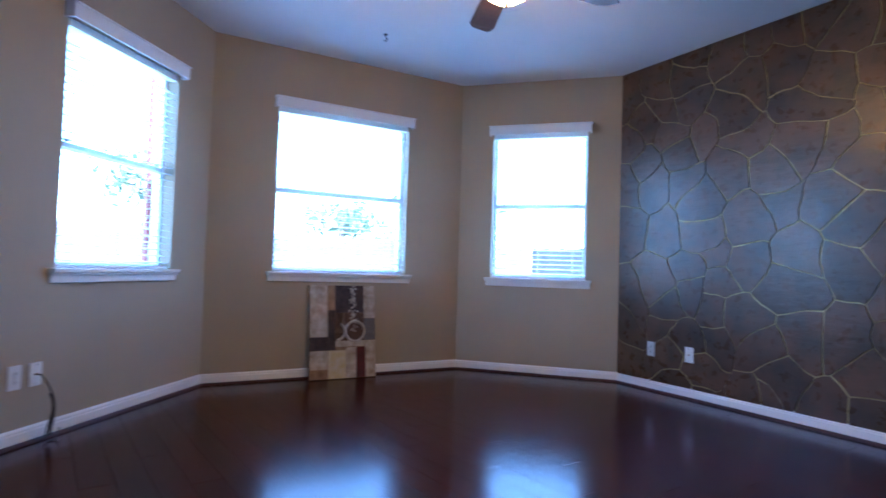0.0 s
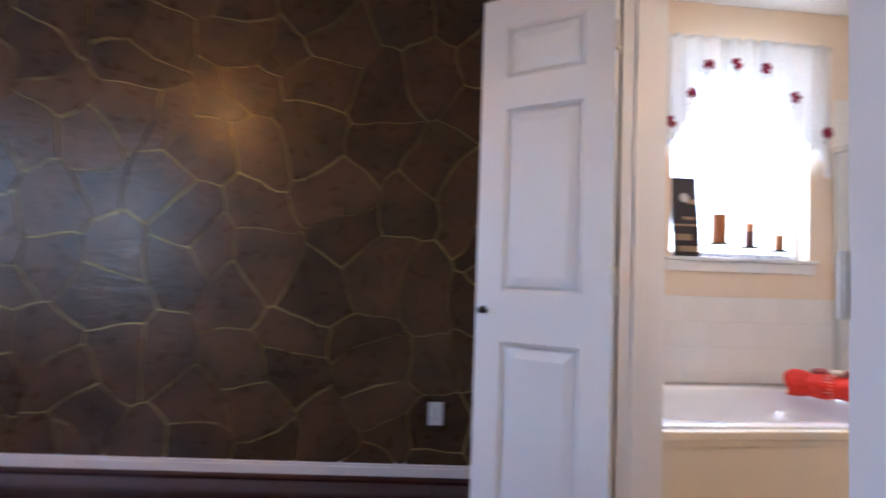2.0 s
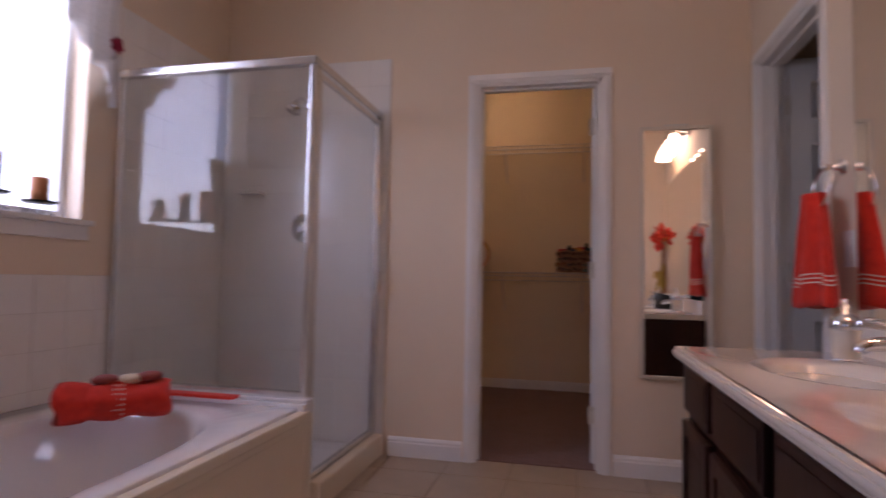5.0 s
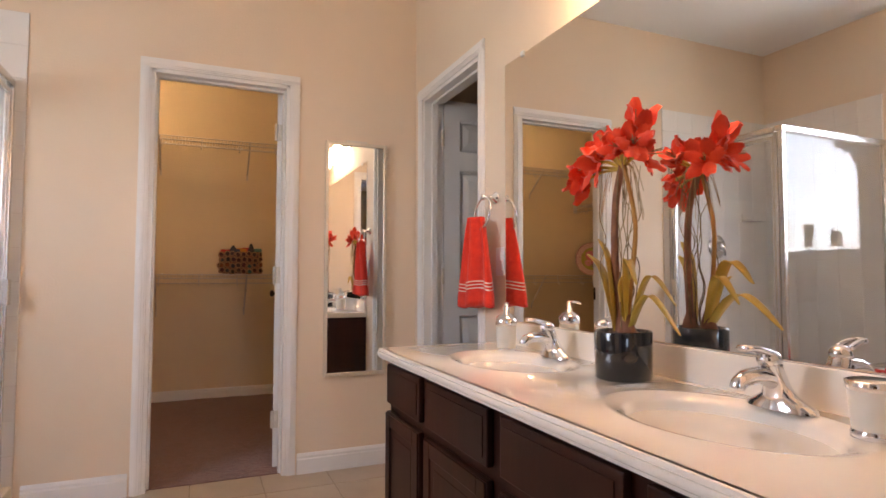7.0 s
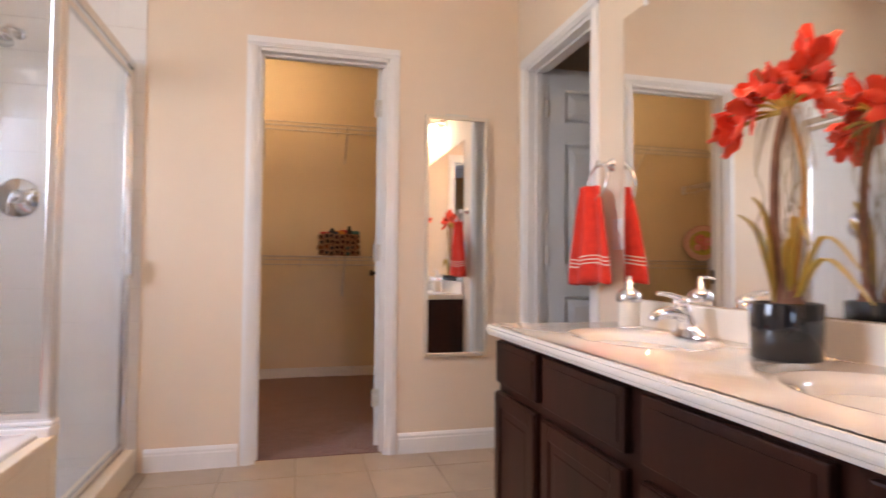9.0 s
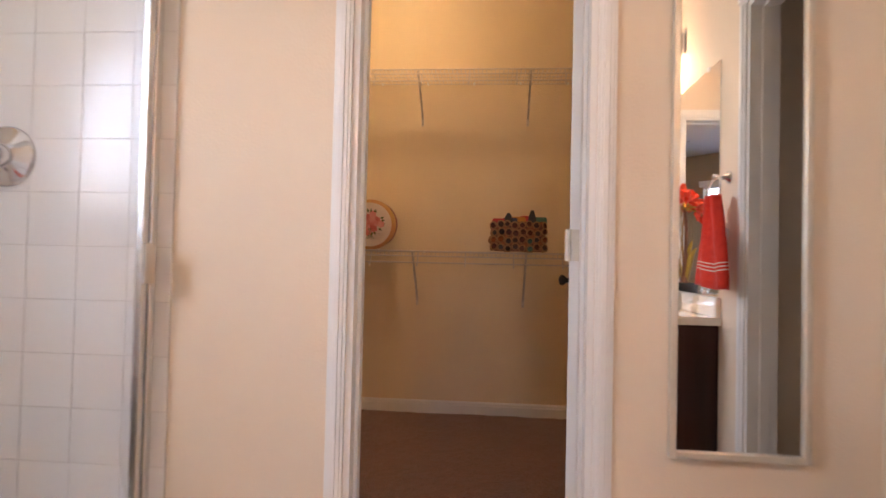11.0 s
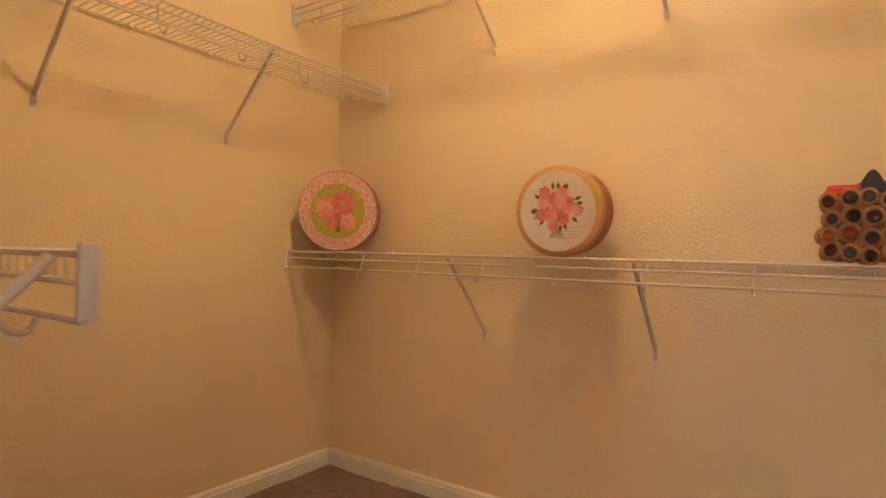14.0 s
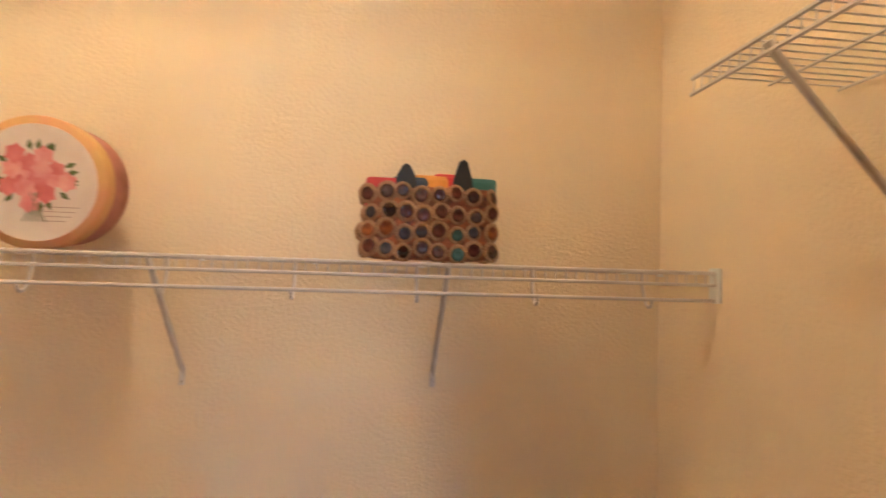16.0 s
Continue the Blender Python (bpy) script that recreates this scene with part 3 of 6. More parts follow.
# ---- bedroom windows ----
def bay_window(k, p, q, u0, u1):
    top = empty(f"window_{k}", along(p, q), "white vinyl single-hung window with a moulded sill", "window", kind="structure")
    w, yg = u1 - u0, 0.085
    f = 0.032
    fr = part("window_frame", boxes((u0, u0 + f, yg, yg + 0.06, SILL, HEAD), (u1 - f, u1, yg, yg + 0.06, SILL, HEAD), (u0 + f, u1 - f, yg, yg + 0.06, SILL, SILL + f), (u0 + f, u1 - f, yg, yg + 0.06, HEAD - f, HEAD), bevel=0.003), M_VINYL, top)
    mid = (SILL + HEAD) / 2
    part("meeting_rail", boxes((u0 + f, u1 - f, yg - 0.008, yg + 0.03, mid - 0.022, mid + 0.018), bevel=0.003), M_VINYL, top)
    for x in (u0 + 0.10, u1 - 0.10):
        part("sash_lock", boxes((x - 0.012, x + 0.012, yg - 0.022, yg - 0.006, mid + 0.018, mid + 0.028), (x - 0.004, x + 0.004, yg - 0.03, yg - 0.012, mid + 0.026, mid + 0.04), bevel=0.001), M_BRONZE, top, "dark sash lock")
    for z0, z1, y in ((SILL + f, mid - 0.02, yg + 0.012), (mid + 0.016, HEAD - f, yg + 0.035)):
        pane = part("pane", boxes((u0 + f, u1 - f, y, y + 0.004, z0, z1)), M_GLASS, top)
        pane.visible_shadow = False
    bm = bmesh.new()
    box(bm, u0 - 0.05, u1 + 0.05, -0.045, yg, SILL - 0.022, SILL + 0.001, 0.005)
    box(bm, u0 - 0.04, u1 + 0.04, -0.016, -0.001, SILL - 0.075, SILL - 0.022, 0.004)
    box(bm, u0 - 0.045, u1 + 0.045, -0.030, -0.001, SILL - 0.036, SILL - 0.022, 0.004)
    part("window_sill", bm, M_TRIM, top, "white moulded sill and apron")
    # two-inch slat blind inside the opening with a valance on the wall
    bl = empty("blind", along(p, q), "white faux-wood slat blind, lowered with the slats open", "window blind", group="bay window blinds")
    bm = bmesh.new()
    box(bm, u0 - 0.03, u1 + 0.03, -0.060, -0.048, HEAD - 0.02, HEAD + 0.06, 0.004)
    box(bm, u0 - 0.03, u0 - 0.018, -0.048, 0.0, HEAD - 0.02, HEAD + 0.06, 0.002)
    box(bm, u1 + 0.018, u1 + 0.03, -0.048, 0.0, HEAD - 0.02, HEAD + 0.06, 0.002)
    box(bm, u0 - 0.036, u1 + 0.036, -0.068, 0.0, HEAD + 0.06, HEAD + 0.068, 0.003)
    part("valance", bm, M_BLIND, bl)
    part("headrail", boxes((u0 + 0.006, u1 - 0.006, 0.012, 0.062, HEAD - 0.045, HEAD - 0.003)), M_BLIND, bl)
    slat = boxes((u0 + 0.008, u1 - 0.008, -0.025, 0.025, -0.0014, 0.0014))
    n = int((HEAD - 0.06 - SILL - 0.03) / 0.043)
    first = None
    for i in range(n):
        z = SILL + 0.045 + 0.043 * i
        if first is None:
            first = part("slat", slat, M_BLIND, bl)
            ob = first
        else:
            ob = new("slat", first.data)
            ob.parent = bl
        ob.matrix_local = pose(0, 0.040, z, 9, 0, 0)
    part("bottom_rail", boxes((u0 + 0.008, u1 - 0.008, 0.015, 0.065, SILL + 0.004, SILL + 0.020), bevel=0.003), M_BLIND, bl)
    for x in (u0 + 0.12, (u0 + u1) / 2, u1 - 0.12):
        bm = cyl(bmesh.new(), (x, 0.013, SILL + 0.015), (x, 0.013, HEAD - 0.04), 0.0011, n=5)
        cyl(bm, (x, 0.067, SILL + 0.015), (x, 0.067, HEAD - 0.04), 0.0011, n=5)
        part("ladder_cord", bm, M_BLIND, bl)


for k, w in WIN.items():
    bay_window(k, *w)

# ---- outdoors ----
bm = bmesh.new()
bmesh.ops.create_grid(bm, x_segments=2, y_segments=2, size=400, matrix=Matrix.Translation((2, 2, -0.45)))
tagged(part("ground", bm, M_GRASS), "sunlit back lawn", "lawn", kind="structure")


def fence(p, q):
    top = empty("fence", along(p, q), "weathered wooden privacy fence", "fence")
    length = math.dist(p, q)
    bd = None
    for i in range(int(length / 0.145)):
        if bd is None:
            bm = bmesh.new()
            box(bm, 0, 0.138, 0, 0.018, -0.45, 1.58, 0.002)
            bd = ob = part("board", bm, M_FENCE, top)
        else:
            ob = new("board", bd.data)
            ob.parent = top
        ob.location = (i * 0.145, 0, random.uniform(-0.015, 0.015))
    for z in (-0.2, 1.30):
        part("rail", boxes((0, length, 0.018, 0.055, z, z + 0.085)), M_FENCE, top)


fence((-6, 12.5), (11.5, 11.5))
fence((11.5, 11.5), (13.2, 2.0))


def tree(x, y, h, r, seed):
    rnd = random.Random(seed)
    top = empty("tree", pose(x, y, -0.45), "leafy green garden tree beyond the fence", "tree", group="garden trees")
    bm = bmesh.new()
    tube(bm, smooth_path([(0, 0, 0), (0.05, 0.02, h * 0.3), (-0.05, 0.05, h * 0.6), (0, 0, h * 0.85)]), 0.14, 8, 0.03)
    tips = []
    for _ in range(9):
        a, z0 = rnd.uniform(0, 6.28), rnd.uniform(0.35, 0.75) * h
        e = Vector((math.cos(a) * r * rnd.uniform(0.5, 0.9), math.sin(a) * r * rnd.uniform(0.5, 0.9), z0 + rnd.uniform(0.1, 0.3) * h))
        tube(bm, [(0, 0, z0), e * 0.5 + Vector((0, 0, z0 * 0.5)), e], 0.045, 5, 0.012)
        tips.append(e)
    part("trunk", bm, M_BARK, top)
    bm = bmesh.new()
    for _ in range(620):
        c = rnd.choice(tips) + Vector((rnd.gauss(0, 0.36), rnd.gauss(0, 0.36), rnd.gauss(0, 0.30))) * r * 0.5
        s = rnd.uniform(0.07, 0.14)
        m = Matrix.Translation(c) @ Euler((rnd.uniform(0, 6), rnd.uniform(0, 6), rnd.uniform(0, 6))).to_matrix().to_4x4()
        vs = [bm.verts.new(m @ Vector(v)) for v in ((-s, 0, 0), (0, -s * 0.5, s * 0.15), (s, 0, 0), (0, s * 0.5, s * 0.15))]
        bm.faces.new(vs)
    part("crown", bm, M_FOLIAGE, top)


for k, (x, y, h, r) in enumerate(((3.2, 15.5, 3.6, 1.6), (7.2, 14.5, 3.2, 1.5), (10.2, 14.0, 3.8, 1.8), (-1.5, 17.5, 3.2, 1.6), (14.5, 8.5, 3.5, 1.7))):
    tree(x, y, h, r, 40 + k)

# brick corner of the house outside the bay
bc = empty("brick_column", pose(1.12, 5.35, -0.45), "red brick porch column outside the window", "brick column")
part("core", boxes((0.006, 0.214, 0.006, 0.214, 0, 3.3)), M_MORTAR, bc)
br = None
for i in range(44):
    for j in range(2):
        if br is None:
            bm = bmesh.new()
            box(bm, 0, 0.215, 0, 0.102, 0, 0.065, 0.003)
            br = ob = part("brick", bm, M_BRICK, bc)
        else:
            ob = new("brick", br.data)
            ob.parent = bc
        ob.matrix_local = pose(0, j * 0.113, i * 0.075) if i % 2 else pose(0.107 + j * 0.113 - 0.005, 0, i * 0.075, 0, 0, 90)

# ---- bathroom ----
# window with a frosted pane
top = empty("window_4", None, "white framed bathroom window with a bright pane", "window", kind="structure")
y0, y1, z0, z1 = -2.139, -1.242, 1.19, 2.48
part("window_frame", boxes((4.665, 4.725, y0, y0 + 0.035, z0, z1), (4.665, 4.725, y1 - 0.035, y1, z0, z1), (4.665, 4.725, y0 + 0.035, y1 - 0.035, z0, z0 + 0.035), (4.665, 4.725, y0 + 0.035, y1 - 0.035, z1 - 0.035, z1), bevel=0.004), M_VINYL, top)
part("pane", boxes((4.692, 4.697, y0 + 0.035, y1 - 0.035, z0 + 0.035, z1 - 0.035)), M_GLASS, top).visible_shadow = False
bm = bmesh.new()
box(bm, EX - 0.035, 4.665, y0 - 0.045, y1 + 0.045, z0 - 0.022, z0 + 0.001, 0.005)
box(bm, EX - 0.014, EX - 0.001, y0 - 0.035, y1 + 0.035, z0 - 0.085, z0 - 0.022, 0.004)
part("window_sill", bm, M_TRIM, top, "white moulded sill and apron")

# sheer valance with wine red flowers, longer at its sides
val = empty("valance_curtain", None, "white sheer valance with wine red flower appliques on a rod", "curtain")
part("curtain_rod", cyl(bmesh.new(), (EX - 0.045, -2.24, 2.505), (EX - 0.045, -1.14, 2.505), 0.008, n=10), M_TRIM, val)
bm = bmesh.new()
NU, NV = 150, 14


def hem(u):
    """Short scalloped middle, stepped tails at both sides."""
    inner = 0.40 if u < 0.5 else 0.62
    side = (abs(2 * u - 1) - inner) / (1 - inner)
    base = 0.245 + 0.018 * math.sin(u * 46)
    if side <= 0:
        return base
    steps = math.floor(side * 5 + 0.4) / 5
    return base + 0.20 + 0.36 * (0.4 * side + 0.6 * steps)


grid = []
for i in range(NU + 1):
    u = i / NU
    col = []
    for j in range(NV + 1):
        v = j / NV
        f = 0.012 + 0.012 * v
        x = EX - 0.045 - 0.004 + f * math.sin(u * 62 + 0.6 * math.sin(u * 13)) - 0.01
        col.append(bm.verts.new((x, -2.245 + 1.11 * u, 2.535 - 0.008 * (1 + math.sin(u * 150)) * (1 - v) ** 6 - (hem(u) + 0.02) * v)))
    grid.append(col)
for i in range(NU):
    for j in range(NV):
        bm.faces.new((grid[i][j], grid[i + 1][j], grid[i + 1][j + 1], grid[i][j + 1]))
cloth = part("cloth", bm, M_SHEER, val, smooth=True)
so = cloth.modifiers.new("thickness", "SOLIDIFY")
so.thickness = 0.0012
rnd = random.Random(5)
for fy, fz in ((-2.198, 1.976), (-1.985, 2.18), (-1.79, 2.345), (-1.60, 2.36), (-1.42, 2.34), (-1.32, 2.16), (-1.185, 1.98)):
    bm = bmesh.new()
    for a in range(6):
        m = pose(EX - 0.087, fy, fz, 0, 0, 0) @ Euler((a * 1.047 + rnd.random(), 0, 0)).to_matrix().to_4x4()
        vs = [bm.verts.new(m @ Vector(v)) for v in ((0, 0, 0), (-0.004, -0.018, 0.026), (-0.002, 0, 0.042), (-0.004, 0.018, 0.026))]
        bm.faces.new(vs)
    bmesh.ops.create_icosphere(bm, subdivisions=1, radius=0.010, matrix=Matrix.Translation((EX - 0.088, fy, fz)))
    part("flower", bm, M_WINE, val)
    part("flower_stem", tube(bmesh.new(), [(EX - 0.086, fy, fz - 0.03), (EX - 0.086, fy + 0.012, fz - 0.06), (EX - 0.086, fy + 0.03, fz - 0.075)], 0.0016, 5), M_DARK, val)

# candles on wire stands on the sill
for y, hs, r, hc, mat, lab in ((-1.573, 0.085, 0.047, 0.180, M_CANDLE, "tall brown pillar candle"), (-1.775, 0.070, 0.032, 0.150, M_CANDLE_D, "two-tone plum and brown pillar candle"), (-1.972, 0.055, 0.034, 0.100, M_CANDLE, "short rust brown pillar candle")):
    st = empty("candle_stand", pose(EX + 0.035, y, 1.1915), "black iron candle stand with curled wire legs on the sill", "candle stand", group="candle stands")
    part("dish", lathe(bmesh.new(), [(0, hs - 0.004), (0.058, hs - 0.004), (0.066, hs + 0.002), (0.066, hs + 0.004), (0.056, hs - 0.001), (0, hs)], 26), M_IRON, st)
    for a in (0.5, 2.6, 4.7):
        c, s = math.cos(a), math.sin(a)
        pts = smooth_path([(0.050 * c, 0.050 * s, hs - 0.003), (0.044 * c, 0.044 * s, hs * 0.5), (0.050 * c, 0.050 * s, 0.014), (0.060 * c, 0.060 * s, 0.002), (0.066 * c, 0.066 * s, 0.010), (0.060 * c, 0.060 * s, 0.016)])
        part("leg", tube(bmesh.new(), pts, 0.0022, 6), M_IRON, st)
    cd = empty("candle", pose(EX + 0.035, y, 1.1915 + hs), lab + " on an iron stand", "candle", group="candles on the sill")
    part("wax", lathe(bmesh.new(), [(0, 0), (r, 0), (r, hc - 0.004), (r - 0.004, hc), (r * 0.5, hc - 0.006), (0, hc - 0.007)], 28), mat, cd, smooth=True)
    part("wick", cyl(bmesh.new(), (0, 0, hc - 0.008), (0.002, 0, hc + 0.006), 0.001, n=6), M_DARK, cd)
    if mat is M_CANDLE_D:
        part("wax_band", lathe(bmesh.new(), [(r + 0.0006, hc * 0.66), (r + 0.0006, hc - 0.004), (r - 0.003, hc + 0.0006)], 28), M_CANDLE, cd, "brown upper wax", True)

# dark panel picture leaning in the window
pic = empty("picture_panel", pose(EX + 0.045, -1.375, 1.1915, 0, 8, 0), "dark brown block-pattern art panel leaning in the window", "picture")
part("panel", boxes((-0.01, 0.01, -0.085, 0.085, 0, 0.50), bevel=0.002), flat_art("dark_panel", (0.035, 0.02, 0.02)), pic)
M_A1 = flat_art("panel_tan", (0.38, 0.24, 0.14))
for b in ((-0.075, 0.06, 0.03, 0.035), (-0.08, 0.08, 0.19, 0.012), (-0.06, 0.02, 0.23, 0.02), (-0.03, 0.07, 0.10, 0.04), (-0.075, -0.02, 0.33, 0.03)):
    part("block", boxes((-0.013, -0.009, b[0], b[1], b[2], b[2] + b[3])), M_A1, pic)
part("disc", lathe(bmesh.new(), [(0, 0), (0.03, 0), (0.03, 0.003), (0, 0.003)], 20), flat_art("panel_pale", (0.6, 0.55, 0.5)), pic).matrix_local = pose(-0.0095, 0.0, 0.37, 0, -90, 0)

# bathtub with an oval basin in a flat deck
TX0, TX1, TY0, TY1, TZ = 3.585, EX, -2.27, -0.417, 0.440
tub = empty("bathtub", None, "white acrylic garden tub with a cream apron panel", "bathtub")
bm = bmesh.new()
N = 56
cx, cy, ax, ay = 4.055, -1.30, 0.375, 0.76


def oval(k, s, z):
    a = 2 * math.pi * k / N
    c, sn = math.cos(a), math.sin(a)
    return bm.verts.new((cx + s * ax * abs(c) ** 0.75 * math.copysign(1, c), cy + s * ay * abs(sn) ** 0.75 * math.copysign(1, sn), z))


def edge(k, z, g=0.0):
    a = 2 * math.pi * k / N
    dx, dy = math.cos(a) * ax, math.sin(a) * ay
    t = min(((TX1 - cx - g) / dx if dx > 1e-6 else 9e9), ((TX0 - cx + g) / dx if dx < -1e-6 else 9e9), ((TY1 - cy - g) / dy if dy > 1e-6 else 9e9), ((TY0 - cy + g) / dy if dy < -1e-6 else 9e9))
    return bm.verts.new((cx + dx * t, cy + dy * t, z))


rings = [[edge(k, TZ - 0.05) for k in range(N)], [edge(k, TZ - 0.006) for k in range(N)], [edge(k, TZ, 0.008) for k in range(N)]]
for s, z in ((1.05, TZ), (1.02, TZ - 0.004), (0.985, TZ - 0.016), (0.95, TZ - 0.05), (0.90, TZ - 0.16), (0.84, TZ - 0.28), (0.76, TZ - 0.345), (0.60, TZ - 0.37), (0.3, TZ - 0.378)):
    rings.append([oval(k, s, z) for k in range(N)])
for a, b in zip(rings, rings[1:]):
    for k in range(N):
        bm.faces.new((a[k], a[(k + 1) % N], b[(k + 1) % N], b[k]))
bm.faces.new(rings[-1])
basin = part("basin", bm, M_TUB, tub, smooth=True)
part("deck_lip", boxes((TX0 - 0.040, TX0 + 0.004, TY0, TY1 - 0.012, TZ - 0.052, TZ - 0.012), bevel=0.008), M_APRON, tub, "rounded cream deck edge")
part("apron", boxes((TX0 - 0.020, TX0 + 0.02, TY0, TY1 - 0.012, 0.0, TZ - 0.052), bevel=0.002), M_APRON, tub, "cream apron panel")
part("apron_batten", boxes((TX0 - 0.030, TX0 - 0.020, TY0, TY1 - 0.012, TZ - 0.078, TZ - 0.052), bevel=0.003), M_APRON, tub)
part("end_panel", boxes((TX0 - 0.022, TX0 + 0.05, TY0 - 0.06, TY0, 0, TZ - 0.03), bevel=0.004), M_APRON, tub)
part("drain", lathe(bmesh.new(), [(0, 0.004), (0.03, 0.003), (0.036, 0)], 22), M_CHROME, tub).location = (cx, cy, TZ - 0.378)
part("ledge", boxes((TX0 - 0.030, TX1, TY0 - 0.055, TY0 + 0.035, TZ - 0.03, TZ + 0.016), (TX0 - 0.030, TX1, TY0 - 0.05, TY0 + 0.012, TZ + 0.016, TZ + 0.03), bevel=0.006), M_TUB, tub, "white stepped ledge under the glass")

# shower enclosure
SX, SYF, SYB, STOP = 3.585, -2.292, SY, 1.895
sh = empty("shower_enclosure", None, "framed clear glass shower enclosure with aluminium rails", "shower")
part("curb", boxes((SX - 0.058, SX + 0.06, SYB + 0.012, SYF - 0.055, 0, 0.115), bevel=0.010), M_APRON, sh, "cream shower curb")
part("shower_pan", boxes((SX + 0.06, EX - 0.012, SYB + 0.012, SYF - 0.056, 0, 0.05), bevel=0.008), M_TUB, sh, "white shower pan")
b0 = TZ + 0.032
part("top_rail", boxes((SX - 0.014, EX - 0.012, SYF - 0.032, SYF + 0.014, STOP - 0.03, STOP + 0.006), bevel=0.006), M_ALU, sh)
part("top_rail", boxes((SX - 0.016, SX + 0.016, SYB + 0.012, SYF - 0.033, STOP - 0.032, STOP + 0.004), bevel=0.006), M_ALU, sh)
part("corner_post", boxes((SX - 0.016, SX + 0.014, SYF - 0.014, SYF + 0.014, b0 - 0.002, STOP - 0.03), bevel=0.005), M_ALU, sh)
part("door_post", boxes((SX - 0.018, SX + 0.016, SYF - 0.042, SYF - 0.016, 0.117, STOP - 0.033), bevel=0.006), M_ALU, sh)
part("bottom_rail", boxes((SX + 0.014, EX - 0.012, SYF - 0.032, SYF + 0.006, b0 - 0.002, b0 + 0.02), bevel=0.004), M_ALU, sh)
part("wall_channel", boxes((EX - 0.030, EX - 0.012, SYF - 0.032, SYF - 0.008, b0 + 0.02, STOP - 0.03), bevel=0.003), M_ALU, sh)
part("fixed_pane", boxes((SX + 0.014, EX - 0.030, SYF - 0.023, SYF - 0.017, b0 + 0.02, STOP - 0.03)), M_GLASS, sh, "clear fixed glass pane").visible_shadow = False
dy0, dy1, dz0, dz1 = SYB + 0.045, SYF - 0.045, 0.125, STOP - 0.05
dr = part("shower_door", boxes((SX - 0.012, SX + 0.010, dy0, dy0 + 0.024, dz0, dz1), (SX - 0.012, SX + 0.010, dy1 - 0.016, dy1, dz0, dz1), (SX - 0.012, SX + 0.010, dy0 + 0.024, dy1 - 0.016, dz0, dz0 + 0.024), (SX - 0.012, SX + 0.010, dy0 + 0.024, dy1 - 0.016, dz1 - 0.024, dz1), bevel=0.004), M_ALU, sh, "hinged door with an aluminium frame")
part("door_pane", boxes((SX - 0.004, SX + 0.002, dy0 + 0.024, dy1 - 0.016, dz0 + 0.024, dz1 - 0.024)), M_GLASS, dr).visible_shadow = False
part("door_pull", boxes((SX - 0.034, SX - 0.010, dy0 + 0.006, dy0 + 0.020, 0.90, 1.01), (SX - 0.036, SX - 0.030, dy0 + 0.004, dy0 + 0.05, 0.90, 1.01), bevel=0.003), M_ALU, dr)
part("jamb_channel", boxes((SX - 0.016, SX + 0.016, SYB + 0.012, SYB + 0.040, 0.117, STOP - 0.033), bevel=0.005), M_ALU, sh)
part("threshold", boxes((SX - 0.014, SX + 0.014, SYB + 0.040, SYF - 0.043, 0.114, 0.124)), M_ALU, sh)

valve = empty("shower_valve", pose(4.03, SY + 0.009, 1.25, -90, 0, 0), "round chrome shower valve with a lever on the tile", "shower valve")
part("escutcheon", lathe(bmesh.new(), [(0.088, 0), (0.088, 0.003), (0.080, 0.010), (0.045, 0.016), (0.040, 0.02), (0, 0.02)], 34), M_CHROME, valve, smooth=True)
part("hub", lathe(bmesh.new(), [(0.034, 0.018), (0.030, 0.05), (0.024, 0.062), (0, 0.064)], 24), M_CHROME, valve, smooth=True)
part("lever", tube(bmesh.new(), smooth_path([(0, 0.0, 0.056), (0.012, 0.03, 0.062), (0.016, 0.072, 0.058)]), 0.011, 10, 0.007), M_CHROME, valve, smooth=True)
head = empty("shower_sprayer", pose(4.04, SY + 0.012, 1.98), "chrome shower head on a bent arm", "shower head")
part("flange", lathe(bmesh.new(), [(0.028, 0), (0.026, 0.006), (0.012, 0.012)], 20), M_CHROME, head).matrix_local = pose(0, 0, 0, -90, 0, 0)
part("arm", tube(bmesh.new(), smooth_path([(0, 0, 0), (0, 0.05, 0.012), (0, 0.10, 0.0), (0, 0.13, -0.03)]), 0.009, 10), M_CHROME, head, smooth=True)
part("spray_head", lathe(bmesh.new(), [(0, 0), (0.014, 0), (0.016, -0.02), (0.040, -0.055), (0.042, -0.066), (0, -0.068)], 26), M_CHROME, head, smooth=True).matrix_local = pose(0, 0.13, -0.028, 28, 0, 0)
dish = empty("soap_dish", pose(4.36, SY + 0.009, 1.455), "white ceramic soap dish fixed to the shower tile", "soap dish")
part("tray", boxes((-0.07, 0.07, 0, 0.085, -0.012, 0.004), (-0.07, 0.07, 0.07, 0.085, 0.004, 0.02), (-0.07, 0.07, 0, 0.012, 0.004, 0.05), bevel=0.006), M_TILE, dish)

# rolled red towel with soaps on the tub's corner
rt = empty("rolled_towel", pose(4.13, -1.885, TZ + 0.066, 0, 0, 42), "bright red rolled terry towel on the tub deck", "towel")
bm = bmesh.new()
M2 = 40
for i in range(31):
    x = -0.175 + 0.35 * i / 30
    wob = 1 + 0.10 * math.sin(i * 0.5) + (0.12 if i > 22 else 0)
    ring = [bm.verts.new((x + 0.012 * math.sin(3 * a), wob * 0.085 * math.cos(a) * (1 + 0.05 * math.sin(5 * a)), max(-0.061, wob * 0.066 * math.sin(a) * (1 + 0.06 * math.sin(3 * a + i * 0.2))))) for a in (2 * math.pi * k / M2 for k in range(M2))]
    if i:
        for k in range(M2):
            bm.faces.new((prev[k], prev[(k + 1) % M2], ring[(k + 1) % M2], ring[k]))
    else:
        bm.faces.new(ring)
    prev = ring
